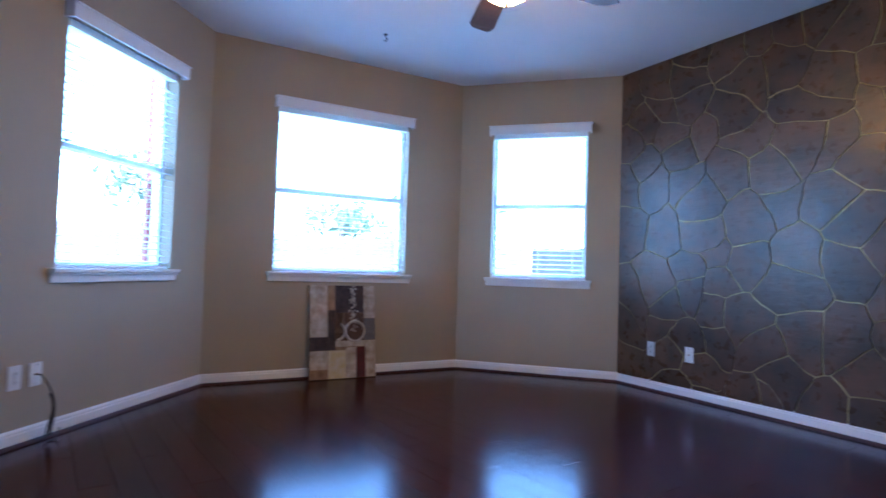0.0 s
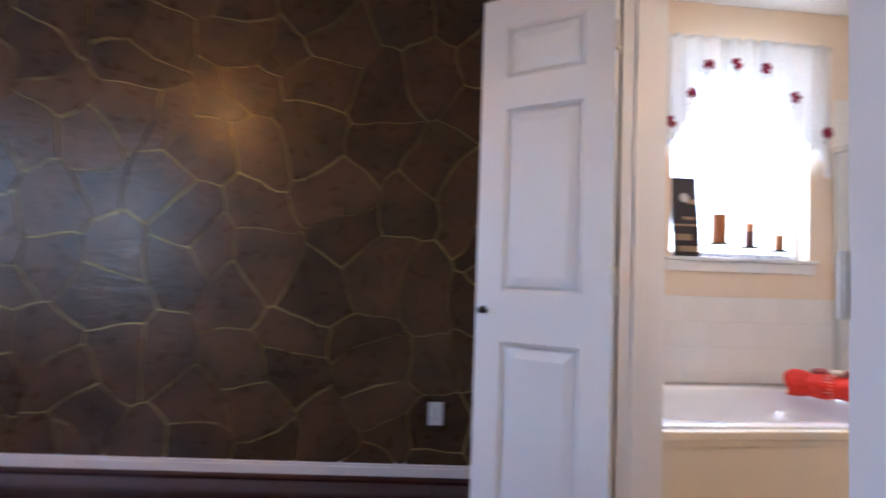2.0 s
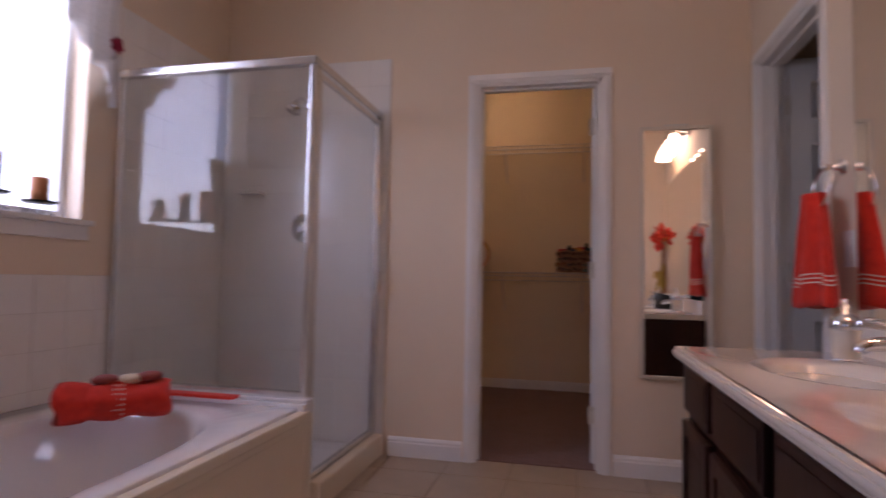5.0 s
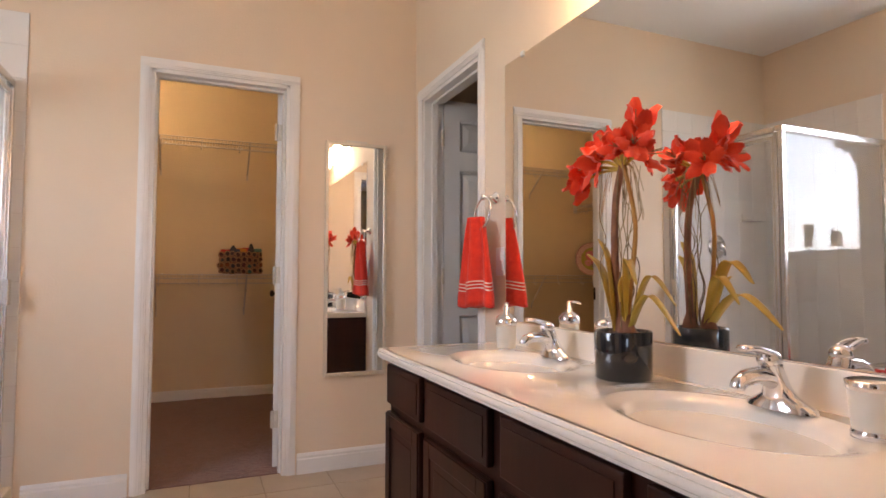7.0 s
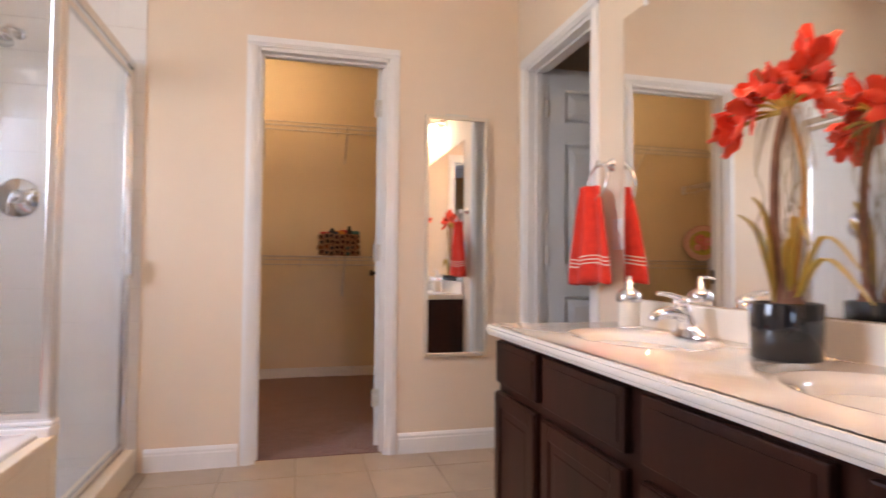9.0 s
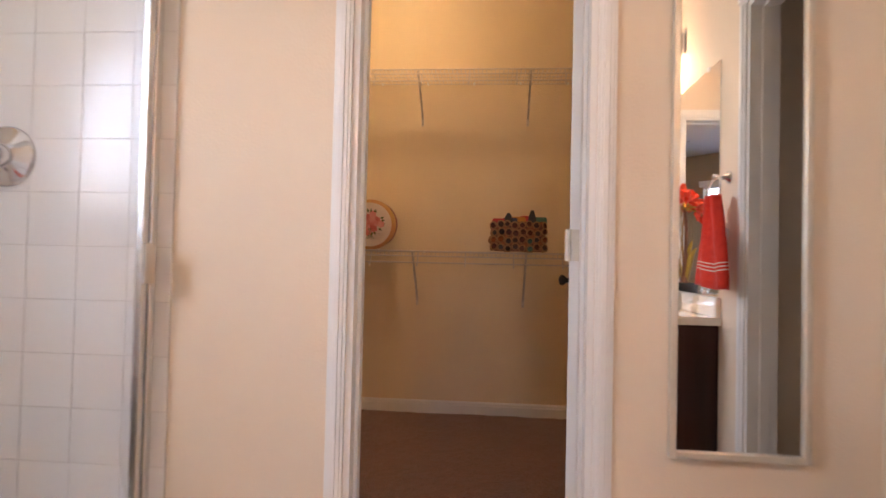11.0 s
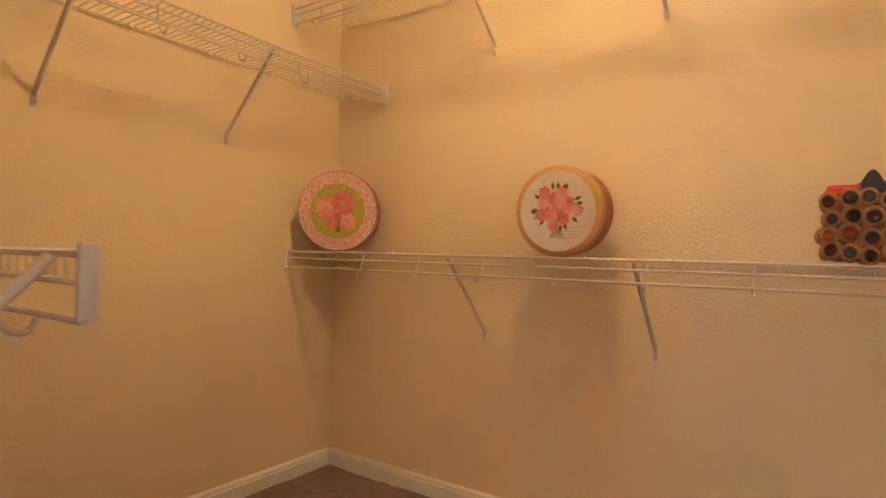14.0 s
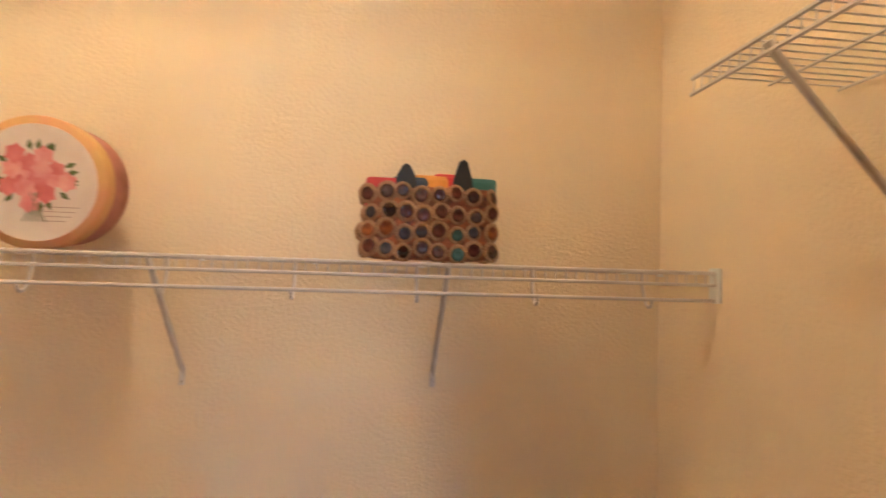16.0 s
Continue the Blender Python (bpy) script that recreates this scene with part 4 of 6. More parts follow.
bm.faces.new(prev[::-1])
part("roll", bm, M_RED, rt, smooth=True)
for dx in (-0.03, -0.015, 0.0):
    bm = bmesh.new()
    for k in range(24):
        a = 2 * math.pi * k / 24
        cyl(bm, (dx, 0.0875 * math.cos(a), 0.0695 * math.sin(a)), (dx + 0.006, 0.0875 * math.cos(a), 0.0695 * math.sin(a)), 0.004, n=6)
    part("woven_band", bm, M_BAND, rt, "white woven stripe")
fold = empty("folded_washcloth", pose(4.17, -2.185, TZ + 0.031), "red washcloth corner on the ledge", "washcloth")
bm = bmesh.new()
box(bm, -0.34, 0.06, -0.028, 0.028, 0, 0.014, 0.006)
part("cloth", bm, M_RED, fold)
for x, y, dz, mat, lab in ((4.15, -1.86, 0.155, M_SOAP, "rose red oval soap"), (4.095, -1.915, 0.152, M_SOAP2, "cream oval soap"), (4.045, -1.955, 0.160, M_SOAP, "rose red soap cake")):
    bm = bmesh.new()
    bmesh.ops.create_uvsphere(bm, u_segments=18, v_segments=10, radius=1, matrix=Matrix.Diagonal((0.046, 0.034, 0.020, 1)))
    s = part("soap", bm, mat, smooth=True)
    s.matrix_world = pose(x, y, TZ + dz - 0.012, 6, 4, 30)
    tagged(s, lab + " on the rolled towel", "soap", group="soaps on the towel")

# framed mirror on the south wall
mi = empty("wall_mirror", pose(2.012, SY + 0.004, 1.126), "tall narrow mirror in a champagne frame on the wall", "mirror")
w2, h2 = 0.172, 0.634
part("mirror_frame", boxes((-w2, -w2 + 0.018, 0, 0.022, -h2, h2), (w2 - 0.018, w2, 0, 0.022, -h2, h2), (-w2 + 0.018, w2 - 0.018, 0, 0.022, -h2, -h2 + 0.018), (-w2 + 0.018, w2 - 0.018, 0, 0.022, h2 - 0.018, h2), bevel=0.003), material("champagne_frame", (0.72, 0.64, 0.52), (0.64, 0.56, 0.45), 0.35, 0.3, scale=10), mi)
part("mirror_glass", boxes((-w2 + 0.016, w2 - 0.016, 0.004, 0.012, -h2 + 0.016, h2 - 0.016)), M_MIRROR, mi)
part("hanger", boxes((-0.06, 0.06, 0, 0.012, h2, h2 + 0.012), bevel=0.002), M_HINGE, mi)

# ---- vanity ----
VX, VY0, VY1, CT = 2.15, -2.085, -0.43, 0.765
DR = [(-2.075, -1.735), (-1.70, -1.285), (-1.235, -0.815), (-0.775, -0.445)]
van = empty("vanity_cabinet", None, "espresso-stained wood double vanity cabinet with raised panels", "vanity")
part("carcass", boxes((WX + 0.002, VX - 0.002, VY0, VY1, 0.09, CT - 0.036), bevel=0.002), M_CAB, van)
part("toe_kick", boxes((WX + 0.002, VX - 0.07, VY0 + 0.01, VY1, 0, 0.09)), M_CAB, van)


def front(name, y0, y1, z0, z1, deep):
    bm = boxes((VX, VX + 0.018, y0, y1, z0, z1), bevel=0.004)
    rings = []
    for inset, dx in ((0.045 if deep else 0.020, 0.019), (0.052 if deep else 0.026, 0.012), (0.075 if deep else 0.040, 0.017)):
        rings.append([bm.verts.new((VX + dx + (0.002 if inset > 0.06 else 0), y, z)) for y, z in ((y0 + inset, z0 + inset), (y1 - inset, z0 + inset), (y1 - inset, z1 - inset), (y0 + inset, z1 - inset))])
    if not deep:
        rings = rings[:1]
        rings.append([bm.verts.new((VX + 0.0205, v.co.y * 1.0, v.co.z)) for v in rings[0]])
    for a, b in zip(rings, rings[1:]):
        for k in range(4):
            bm.faces.new((a[k], a[(k + 1) % 4], b[(k + 1) % 4], b[k]))
    bm.faces.new(rings[-1])
    leaf = part(name, bm, M_CAB, van)
    if deep:
        for a, b in ((y0 + 0.003, y0 + 0.048), (y1 - 0.048, y1 - 0.003)):
            part("stile", boxes((VX + 0.018, VX + 0.024, a, b, z0 + 0.003, z1 - 0.003), bevel=0.003), M_CAB, leaf)
        for a, b in ((z0 + 0.003, z0 + 0.048), (z1 - 0.048, z1 - 0.003)):
            part("rail", boxes((VX + 0.018, VX + 0.024, y0 + 0.048, y1 - 0.048, a, b), bevel=0.003), M_CAB, leaf)
    return leaf


for y0, y1 in DR:
    front("drawer_front", y0 + 0.006, y1 - 0.006, 0.575, 0.712, False)
    front("door", y0 + 0.006, y1 - 0.006, 0.115, 0.545, True)

# cultured marble top with two moulded basins
ct = empty("countertop", None, "cream cultured marble vanity top with two oval basins and a backsplash", "countertop")
SINKS = [(1.895, -1.63), (1.895, -0.86)]
bm = bmesh.new()
tx0, tx1, ty0, ty1 = WX + 0.002, VX + 0.028, VY0 - 0.018, VY1
ymid = -1.245
for (sx, sy), (a0, a1) in zip(SINKS, ((ty0, ymid), (ymid, ty1))):
    n = 48
    rings = []

    def rim(k, z, g, a0=a0, a1=a1, sx=sx, sy=sy):
        a = 2 * math.pi * k / n
        dx, dy = math.cos(a) * 0.16, math.sin(a) * 0.22
        t = min(((tx1 - g - sx) / dx if dx > 1e-6 else 9e9), ((tx0 - sx) / dx if dx < -1e-6 else 9e9), ((a1 - sy) / dy if dy > 1e-6 else 9e9), ((a0 - sy) / dy if dy < -1e-6 else 9e9))
        return bm.verts.new((sx + dx * t, sy + dy * t, z))
    rings.append([rim(k, CT, 0.0) for k in range(n)])
    for s, z in ((1.24, 0.0), (1.20, 0.0035), (1.14, 0.0035), (1.09, -0.001), (1.0, -0.005), (0.96, -0.014), (0.90, -0.045), (0.78, -0.085), (0.55, -0.112), (0.25, -0.12)):
        rings.append([bm.verts.new((sx + 0.01 + s * 0.150 * math.cos(2 * math.pi * k / n), sy + s * 0.215 * math.sin(2 * math.pi * k / n), CT + z)) for k in range(n)])
    for a, b in zip(rings, rings[1:]):
        for k in range(n):
            bm.faces.new((a[k], a[(k + 1) % n], b[(k + 1) % n], b[k]))
    bm.faces.new(rings[-1])
part("basin_top", bm, M_TOP, ct, smooth=True)
part("front_edge", boxes((tx1 - 0.001, tx1 + 0.012, ty0, ty1, CT - 0.036, CT - 0.001), (tx1 + 0.010, tx1 + 0.018, ty0, ty1, CT - 0.026, CT - 0.010), bevel=0.006), M_TOP, ct)
part("end_edge", boxes((tx0, tx1 + 0.010, ty0 - 0.012, ty0 + 0.001, CT - 0.036, CT - 0.001), bevel=0.006), M_TOP, ct)
part("underside", boxes((tx0, tx1, ty0, ty1, CT - 0.036, CT - 0.030)), M_TOP, ct)
part("backsplash", boxes((WX + 0.002, WX + 0.021, ty0, ty1, CT - 0.002, CT + 0.085), bevel=0.004), M_TOP, ct)
for sx, sy in SINKS:
    part("drain", lathe(bmesh.new(), [(0, 0.003), (0.018, 0.003), (0.022, 0)], 18), M_CHROME, ct).location = (sx + 0.01, sy, CT - 0.12)


def faucet(y):
    fa = empty("faucet", pose(WX + 0.085, y, CT + 0.003), "chrome single-lever basin faucet", "faucet", group="vanity faucets")
    bm = bmesh.new()
    # flared base running up into a neck that leans over the basin
    prof = [(0.0, 0.030, 0.074, 0.0), (0.007, 0.029, 0.072, 0.0), (0.016, 0.025, 0.056, 0.001), (0.028, 0.023, 0.036, 0.004), (0.045, 0.022, 0.026, 0.010), (0.065, 0.022, 0.023, 0.018), (0.085, 0.021, 0.022, 0.026), (0.096, 0.020, 0.021, 0.030)]
    rings = [[bm.verts.new((b_ * math.cos(2 * math.pi * k / 24) + dx, c_ * math.sin(2 * math.pi * k / 24), z)) for k in range(24)] for z, b_, c_, dx in prof]
    for a, b in zip(rings, rings[1:]):
        for k in range(24):
            bm.faces.new((a[k], a[(k + 1) % 24], b[(k + 1) % 24], b[k]))
    bm.faces.new(rings[-1])
    part("body", bm, M_CHROME, fa, smooth=True)
    part("spout", tube(bmesh.new(), smooth_path([(0.010, 0, 0.050), (0.045, 0, 0.066), (0.085, 0, 0.067), (0.112, 0, 0.058), (0.118, 0, 0.046)]), 0.019, 16, 0.013), M_CHROME, fa, smooth=True)
    bm = bmesh.new()
    bmesh.ops.create_uvsphere(bm, u_segments=20, v_segments=12, radius=1, matrix=Matrix.Translation((0.030, 0, 0.097)) @ Matrix.Diagonal((0.024, 0.023, 0.019, 1)))
    part("lever_dome", bm, M_CHROME, fa, smooth=True)
    lever = []
    for side in (-1, 1):
        lever += [(0.040 + 0.058 * q, side * (0.013 - 0.004 * q), 0.110 + 0.012 * math.sin(1.6 * q)) for q in ((0, 0.35, 0.7, 1.0) if side < 0 else (1.0, 0.7, 0.35, 0))]
    part("lever", tube(bmesh.new(), smooth_path(lever, 5), 0.0065, 10), M_CHROME, fa, "looped chrome lever", True)


for sx, sy in SINKS:
    faucet(sy)

sd = empty("soap_dispenser", pose(1.80, -1.85, CT + 0.002), "cream soap dispenser with a chrome pump", "soap dispenser")
part("bottle", lathe(bmesh.new(), [(0, 0), (0.031, 0), (0.031, 0.008), (0.033, 0.012), (0.036, 0.085), (0.036, 0.090)], 28), M_SOAP_W, sd, smooth=True)
part("base_ring", lathe(bmesh.new(), [(0, -0.0005), (0.034, 0), (0.034, 0.008), (0.031, 0.010)], 28), M_CHROME, sd, smooth=True)
part("collar", lathe(bmesh.new(), [(0.037, 0.086), (0.039, 0.092), (0.038, 0.110), (0.026, 0.124), (0.012, 0.130), (0.012, 0.150), (0.008, 0.152), (0.008, 0.168), (0, 0.168)], 28), M_CHROME, sd, smooth=True)
part("nozzle", tube(bmesh.new(), [(0, 0, 0.165), (0.012, 0.022, 0.166), (0.022, 0.042, 0.160)], 0.0055, 10, 0.004), M_CHROME, sd, smooth=True)
cup = empty("tumbler", pose(1.795, -0.662, CT + 0.002), "cream tumbler with silver rim and base bands", "tumbler")
part("cup_body", lathe(bmesh.new(), [(0, 0.0035), (0.0305, 0.0035), (0.0313, 0.0104), (0.0374, 0.0870), (0.0348, 0.0870), (0.0296, 0.0122), (0, 0.0104)], 28), M_SOAP_W, cup, smooth=True)
part("base_band", lathe(bmesh.new(), [(0, 0), (0.0331, 0), (0.0339, 0.0087), (0.0313, 0.0139)], 28), M_CHROME, cup, smooth=True)
part("rim_band", lathe(bmesh.new(), [(0.0370, 0.0766), (0.0391, 0.0800), (0.0400, 0.0905), (0.0365, 0.0922)], 28), M_CHROME, cup, smooth=True)

# big mirror over the backsplash
bmir = empty("vanity_mirror", None, "large frameless plate mirror over the vanity", "mirror")
part("mirror_glass", boxes((WX + 0.001, WX + 0.007, -2.088, -0.50, CT + 0.088, 1.885)), M_MIRROR, bmir)
for y in (-1.95, -1.3, -0.7):
    part("clip", boxes((WX + 0.001, WX + 0.012, y - 0.01, y + 0.01, 1.875, 1.895), bevel=0.002), M_PLATE, bmir)

# light bar over the mirror
lb = empty("vanity_light", pose(WX + 0.002, -1.25, 2.14), "chrome vanity light bar with lit frosted glass shades", "light fixture")
part("back_plate", boxes((0, 0.022, -0.36, 0.36, -0.055, 0.055), bevel=0.008), M_CHROME, lb)
for y in (-0.27, -0.09, 0.09, 0.27):
    part("arm", tube(bmesh.new(), smooth_path([(0.02, y, 0), (0.07, y, 0.01), (0.10, y, -0.02)]), 0.008, 8), M_CHROME, lb, smooth=True)
    part("shade", lathe(bmesh.new(), [(0.022, 0.0), (0.034, -0.015), (0.046, -0.055), (0.058, -0.10), (0.054, -0.10), (0.042, -0.055), (0.02, -0.01)], 24, (0.10, y, -0.015)), M_BULB, lb, "glowing frosted glass shade", True)

# towel ring and hand towel
tr = empty("towel_ring", pose(WX, -2.178, 1.355), "chrome towel ring on the wall", "towel ring")
part("post", lathe(bmesh.new(), [(0.026, 0), (0.026, 0.006), (0.012, 0.014), (0.010, 0.05), (0.014, 0.056), (0.014, 0.066), (0, 0.068)], 20), M_CHROME, tr, smooth=True).matrix_local = pose(0.001, 0, 0, 0, 90, 0)
bm = bmesh.new()
ring = [(0.055 + 0.012 * (1 - math.cos(a)), 0.068 * math.sin(a), -0.068 + 0.068 * math.cos(a)) for a in (2 * math.pi * k / 40 for k in range(40))]
tube(bm, ring + ring[:1], 0.005, 8)
part("ring", bm, M_CHROME, tr, smooth=True)
ht = empty("hand_towel", pose(WX + 0.075, -2.215, 1.252), "bright red hand towel with white woven stripes on a ring", "towel")


def towel_z(v):
    return -0.350 * v


def towel(bm, v0, v1, off, nv=22):
    rows = []
    for j in range(nv + 1):
        v = v0 + (v1 - v0) * j / nv
        ring = []
        for k in range(36):
            a = 2 * math.pi * k / 36
            half = 0.050 + 0.100 * min(1, max(0.0, v) * 1.1) ** 0.75
            th = 0.022 + 0.014 * v
            s = math.sin(a)
            x = (th + off) * math.cos(a) * (1 + 0.25 * math.sin(6 * s + 2.0 * v)) + 0.010 * math.sin(7 * s + v)
            ring.append(bm.verts.new((x, (half + off) * s, towel_z(v) + 0.012 * math.sin(3.2 * s) * v)))
        rows.append(ring)
    for a, b in zip(rows, rows[1:]):
        for k in range(36):
            bm.faces.new((a[k], a[(k + 1) % 36], b[(k + 1) % 36], b[k]))
    bm.faces.new(rows[0])
    bm.faces.new(rows[-1][::-1])
    return bm


part("cloth", towel(bmesh.new(), -0.06, 1.0, 0), M_RED, ht, smooth=True)
for v in (0.715, 0.755, 0.795):
    part("woven_band", towel(bmesh.new(), v, v + 0.013, 0.0012, 1), M_BAND, ht, "white woven stripe")
sp = tagged(part("switch_plate", boxes((WX + 0.001, WX + 0.007, -2.172, -2.102, 1.03, 1.145), bevel=0.002), M_PLATE), "white plastic outlet plate beside the mirror", "outlet plate")
for z in (1.066, 1.109):
    part("socket", boxes((WX + 0.007, WX + 0.009, -2.154, -2.120, z - 0.015, z + 0.015), bevel=0.001), M_PLATE, sp)


# amaryllis in a black pot
orch = empty("potted_amaryllis", pose(1.800, -1.247, CT + 0.002), "artificial red amaryllis with curly twigs in a black pot", "plant")
part("pot", lathe(bmesh.new(), [(0, 0), (0.066, 0), (0.070, 0.004), (0.072, 0.118), (0.070, 0.122), (0.064, 0.120), (0.062, 0.09), (0, 0.09)], 40), M_POT, orch, "glossy black cylindrical pot", True)
bm = bmesh.new()
rnd = random.Random(8)
bmesh.ops.create_uvsphere(bm, u_segments=20, v_segments=10, radius=1, matrix=Matrix.Translation((0, 0, 0.100)) @ Matrix.Diagonal((0.061, 0.061, 0.02, 1)))
for v in bm.verts:
    v.co.z += 0.008 * noise.noise(v.co * 60)
part("moss", bm, M_MOSS, orch)
for bx, by in ((-0.012, -0.022), (0.006, 0.022)):
    part("bulb", lathe(bmesh.new(), [(0, 0.095), (0.018, 0.10), (0.023, 0.12), (0.016, 0.145), (0.008, 0.17)], 16, (bx, by, 0)), M_STEM, orch, smooth=True)
part("stem", tube(bmesh.new(), smooth_path([(-0.012, -0.022, 0.14), (-0.006, -0.034, 0.30), (-0.004, -0.026, 0.45), (0.0, 0.005, 0.545)]), 0.0105, 12, 0.009), M_STEM, orch, "reddish brown stem", True)
part("stem", tube(bmesh.new(), smooth_path([(0.006, 0.022, 0.14), (0.004, 0.044, 0.28), (0.0, 0.050, 0.40), (0.002, 0.014, 0.545)]), 0.0062, 10, 0.0055), M_OCHRE, orch, "tan stem", True)


def petal(bm, m, length, width, curl):
    rows = []
    phase = rnd.uniform(0, 6)
    for j in range(7):
        v = j / 6
        w = width * math.sin(math.pi * (0.10 + 0.84 * v ** 0.85)) ** 0.6
        z = curl * v * v
        rows.append([bm.verts.new(m @ Vector((length * v, w * s, z - 0.35 * w * s * s + 0.0045 * math.sin(11 * v + 6 * s + phase) + 0.002 * math.sin(23 * v)))) for s in (-1, -0.5, 0, 0.5, 1)])
    for a, b in zip(rows, rows[1:]):
        for k in range(4):
            bm.faces.new((a[k], a[k + 1], b[k + 1], b[k]))


def bloom(at, facing, size, openness, count=6):
    base = Matrix.Translation(at) @ Vector(facing).to_track_quat("Z", "Y").to_matrix().to_4x4()
    bm = lathe(bmesh.new(), [(0, -0.012), (0.005, -0.010), (0.008, 0.0), (0.011, 0.010), (0.006, 0.012)], 10)
    bm.transform(base)
    fl = part("bloom", bm, M_PETAL, orch, "open red bloom", True)
    for k in range(count):
        bm = bmesh.new()
        m = base @ Euler((0, 0, k * 6.283 / count + rnd.uniform(-0.3, 0.3))).to_matrix().to_4x4() @ Euler((0, -openness + rnd.uniform(-0.35, 0.30), 0)).to_matrix().to_4x4()
        petal(bm, m, size * rnd.uniform(0.85, 1.15), size * rnd.uniform(0.26, 0.36), -size * rnd.uniform(-0.35, 0.45))
        part("petal", bm, M_PETAL, fl, "", True)
    bm = bmesh.new()
    for k in range(5):
        d = base.to_3x3() @ Vector((rnd.uniform(-0.2, 0.2), rnd.uniform(-0.2, 0.2), 0.8))
        tube(bm, [at, Vector(at) + d * size * 0.6, Vector(at) + d * size * 0.95], 0.0009, 4)
    part("stamen", bm, M_ROOT, fl)
    # short green-gold neck back to the head of the stem
    root = Vector((0, 0.006, 0.535))
    part("flower_neck", tube(bmesh.new(), smooth_path([root, root.lerp(Vector(at), 0.55) + Vector((0, 0, 0.008)), Vector(at)], 4), 0.004, 6, 0.005), M_LEAF, orch, smooth=True)


# clusters: drooping blooms on one side, an upright and a half-closed one on the other
for at, fc, s, o, n_ in (((0.035, -0.098, 0.520), (0.5, -0.6, -0.75), 0.066, 1.00, 6), ((0.030, -0.112, 0.545), (0.5, -0.8, -0.2), 0.058, 1.05, 5), ((0.030, -0.050, 0.560), (0.75, -0.5, -0.15), 0.072, 0.75, 6),
                         ((0.000, -0.062, 0.585), (0.25, -0.6, 0.65), 0.066, 0.90, 6), ((0.022, -0.022, 0.595), (0.6, -0.15, 0.7), 0.060, 1.00, 5), ((-0.03, -0.030, 0.585), (-0.6, -0.3, 0.5), 0.064, 0.85, 6),
                         ((0.038, 0.042, 0.580), (0.9, 0.25, 0.05), 0.050, 1.15, 6), ((0.020, 0.070, 0.585), (0.5, 0.75, 0.15), 0.068, 0.70, 6), ((0.005, 0.062, 0.612), (0.15, 0.55, 0.85), 0.080, 1.20, 4), ((-0.025, 0.050, 0.570), (-0.7, 0.45, 0.1), 0.066, 0.80, 6)):
    bloom(at, fc, s, o, n_)
for k in range(7):
    x, y = rnd.uniform(-0.04, 0.04), rnd.uniform(-0.065, 0.065)
    pts = [(x * 0.5, y * 0.5, 0.105)]
    for j in range(1, 8):
        pts.append((x + rnd.uniform(-0.016, 0.016), y * 1.1 + rnd.uniform(-0.022, 0.022), 0.105 + j * 0.062))
    part("curly_twig", tube(bmesh.new(), smooth_path(pts, 5), 0.0018, 5, 0.0010), M_TWIG, orch, smooth=True)
for k in range(16):
    a = rnd.uniform(0, 6.28)
    p0 = Vector((0.0, 0.0, 0.545))
    pts = [p0, p0 + Vector((0.025 * math.cos(a), 0.04 * math.sin(a), rnd.uniform(-0.02, 0.03))), p0 + Vector((0.04 * math.cos(a), 0.07 * math.sin(a), rnd.uniform(-0.16, -0.03)))]
    part("raffia", tube(bmesh.new(), smooth_path(pts, 4), 0.0011, 4), M_ROOT, orch)
for k, (tip, w) in enumerate((((0.03, -0.10, 0.32), 0.016), ((0.015, -0.075, 0.36), 0.014), ((0.06, 0.12, 0.24), 0.018), ((0.03, 0.22, 0.13), 0.016), ((-0.03, 0.15, 0.19), 0.014), ((0.05, 0.06, 0.26), 0.014))):
    bm = bmesh.new()
    t = Vector(tip)
    mid = Vector((t.x * 0.6, t.y * 0.5, 0.10 + (t.z - 0.10) * 0.75 + (0.09 if t.z < 0.25 else 0.0)))
    path = smooth_path([(0, math.copysign(0.02, t.y), 0.11), mid, t], 8)
    rows = []
    for j, p in enumerate(path):
        v = j / (len(path) - 1)
        ww = w * math.sin(math.pi * min(0.98, 0.15 + 0.85 * v)) ** 0.7
        rows.append([bm.verts.new(p + Vector((ww * s, 0.3 * ww * s, 0.25 * ww * abs(s)))) for s in (-1, 0, 1)])
    for a, b in zip(rows, rows[1:]):
        for q in range(2):
            bm.faces.new((a[q], a[q + 1], b[q + 1], b[q]))
    lf = part("leaf", bm, M_LEAF, orch, "yellow green strap leaf", True)
    lf.modifiers.new("thickness", "SOLIDIFY").thickness = 0.0015

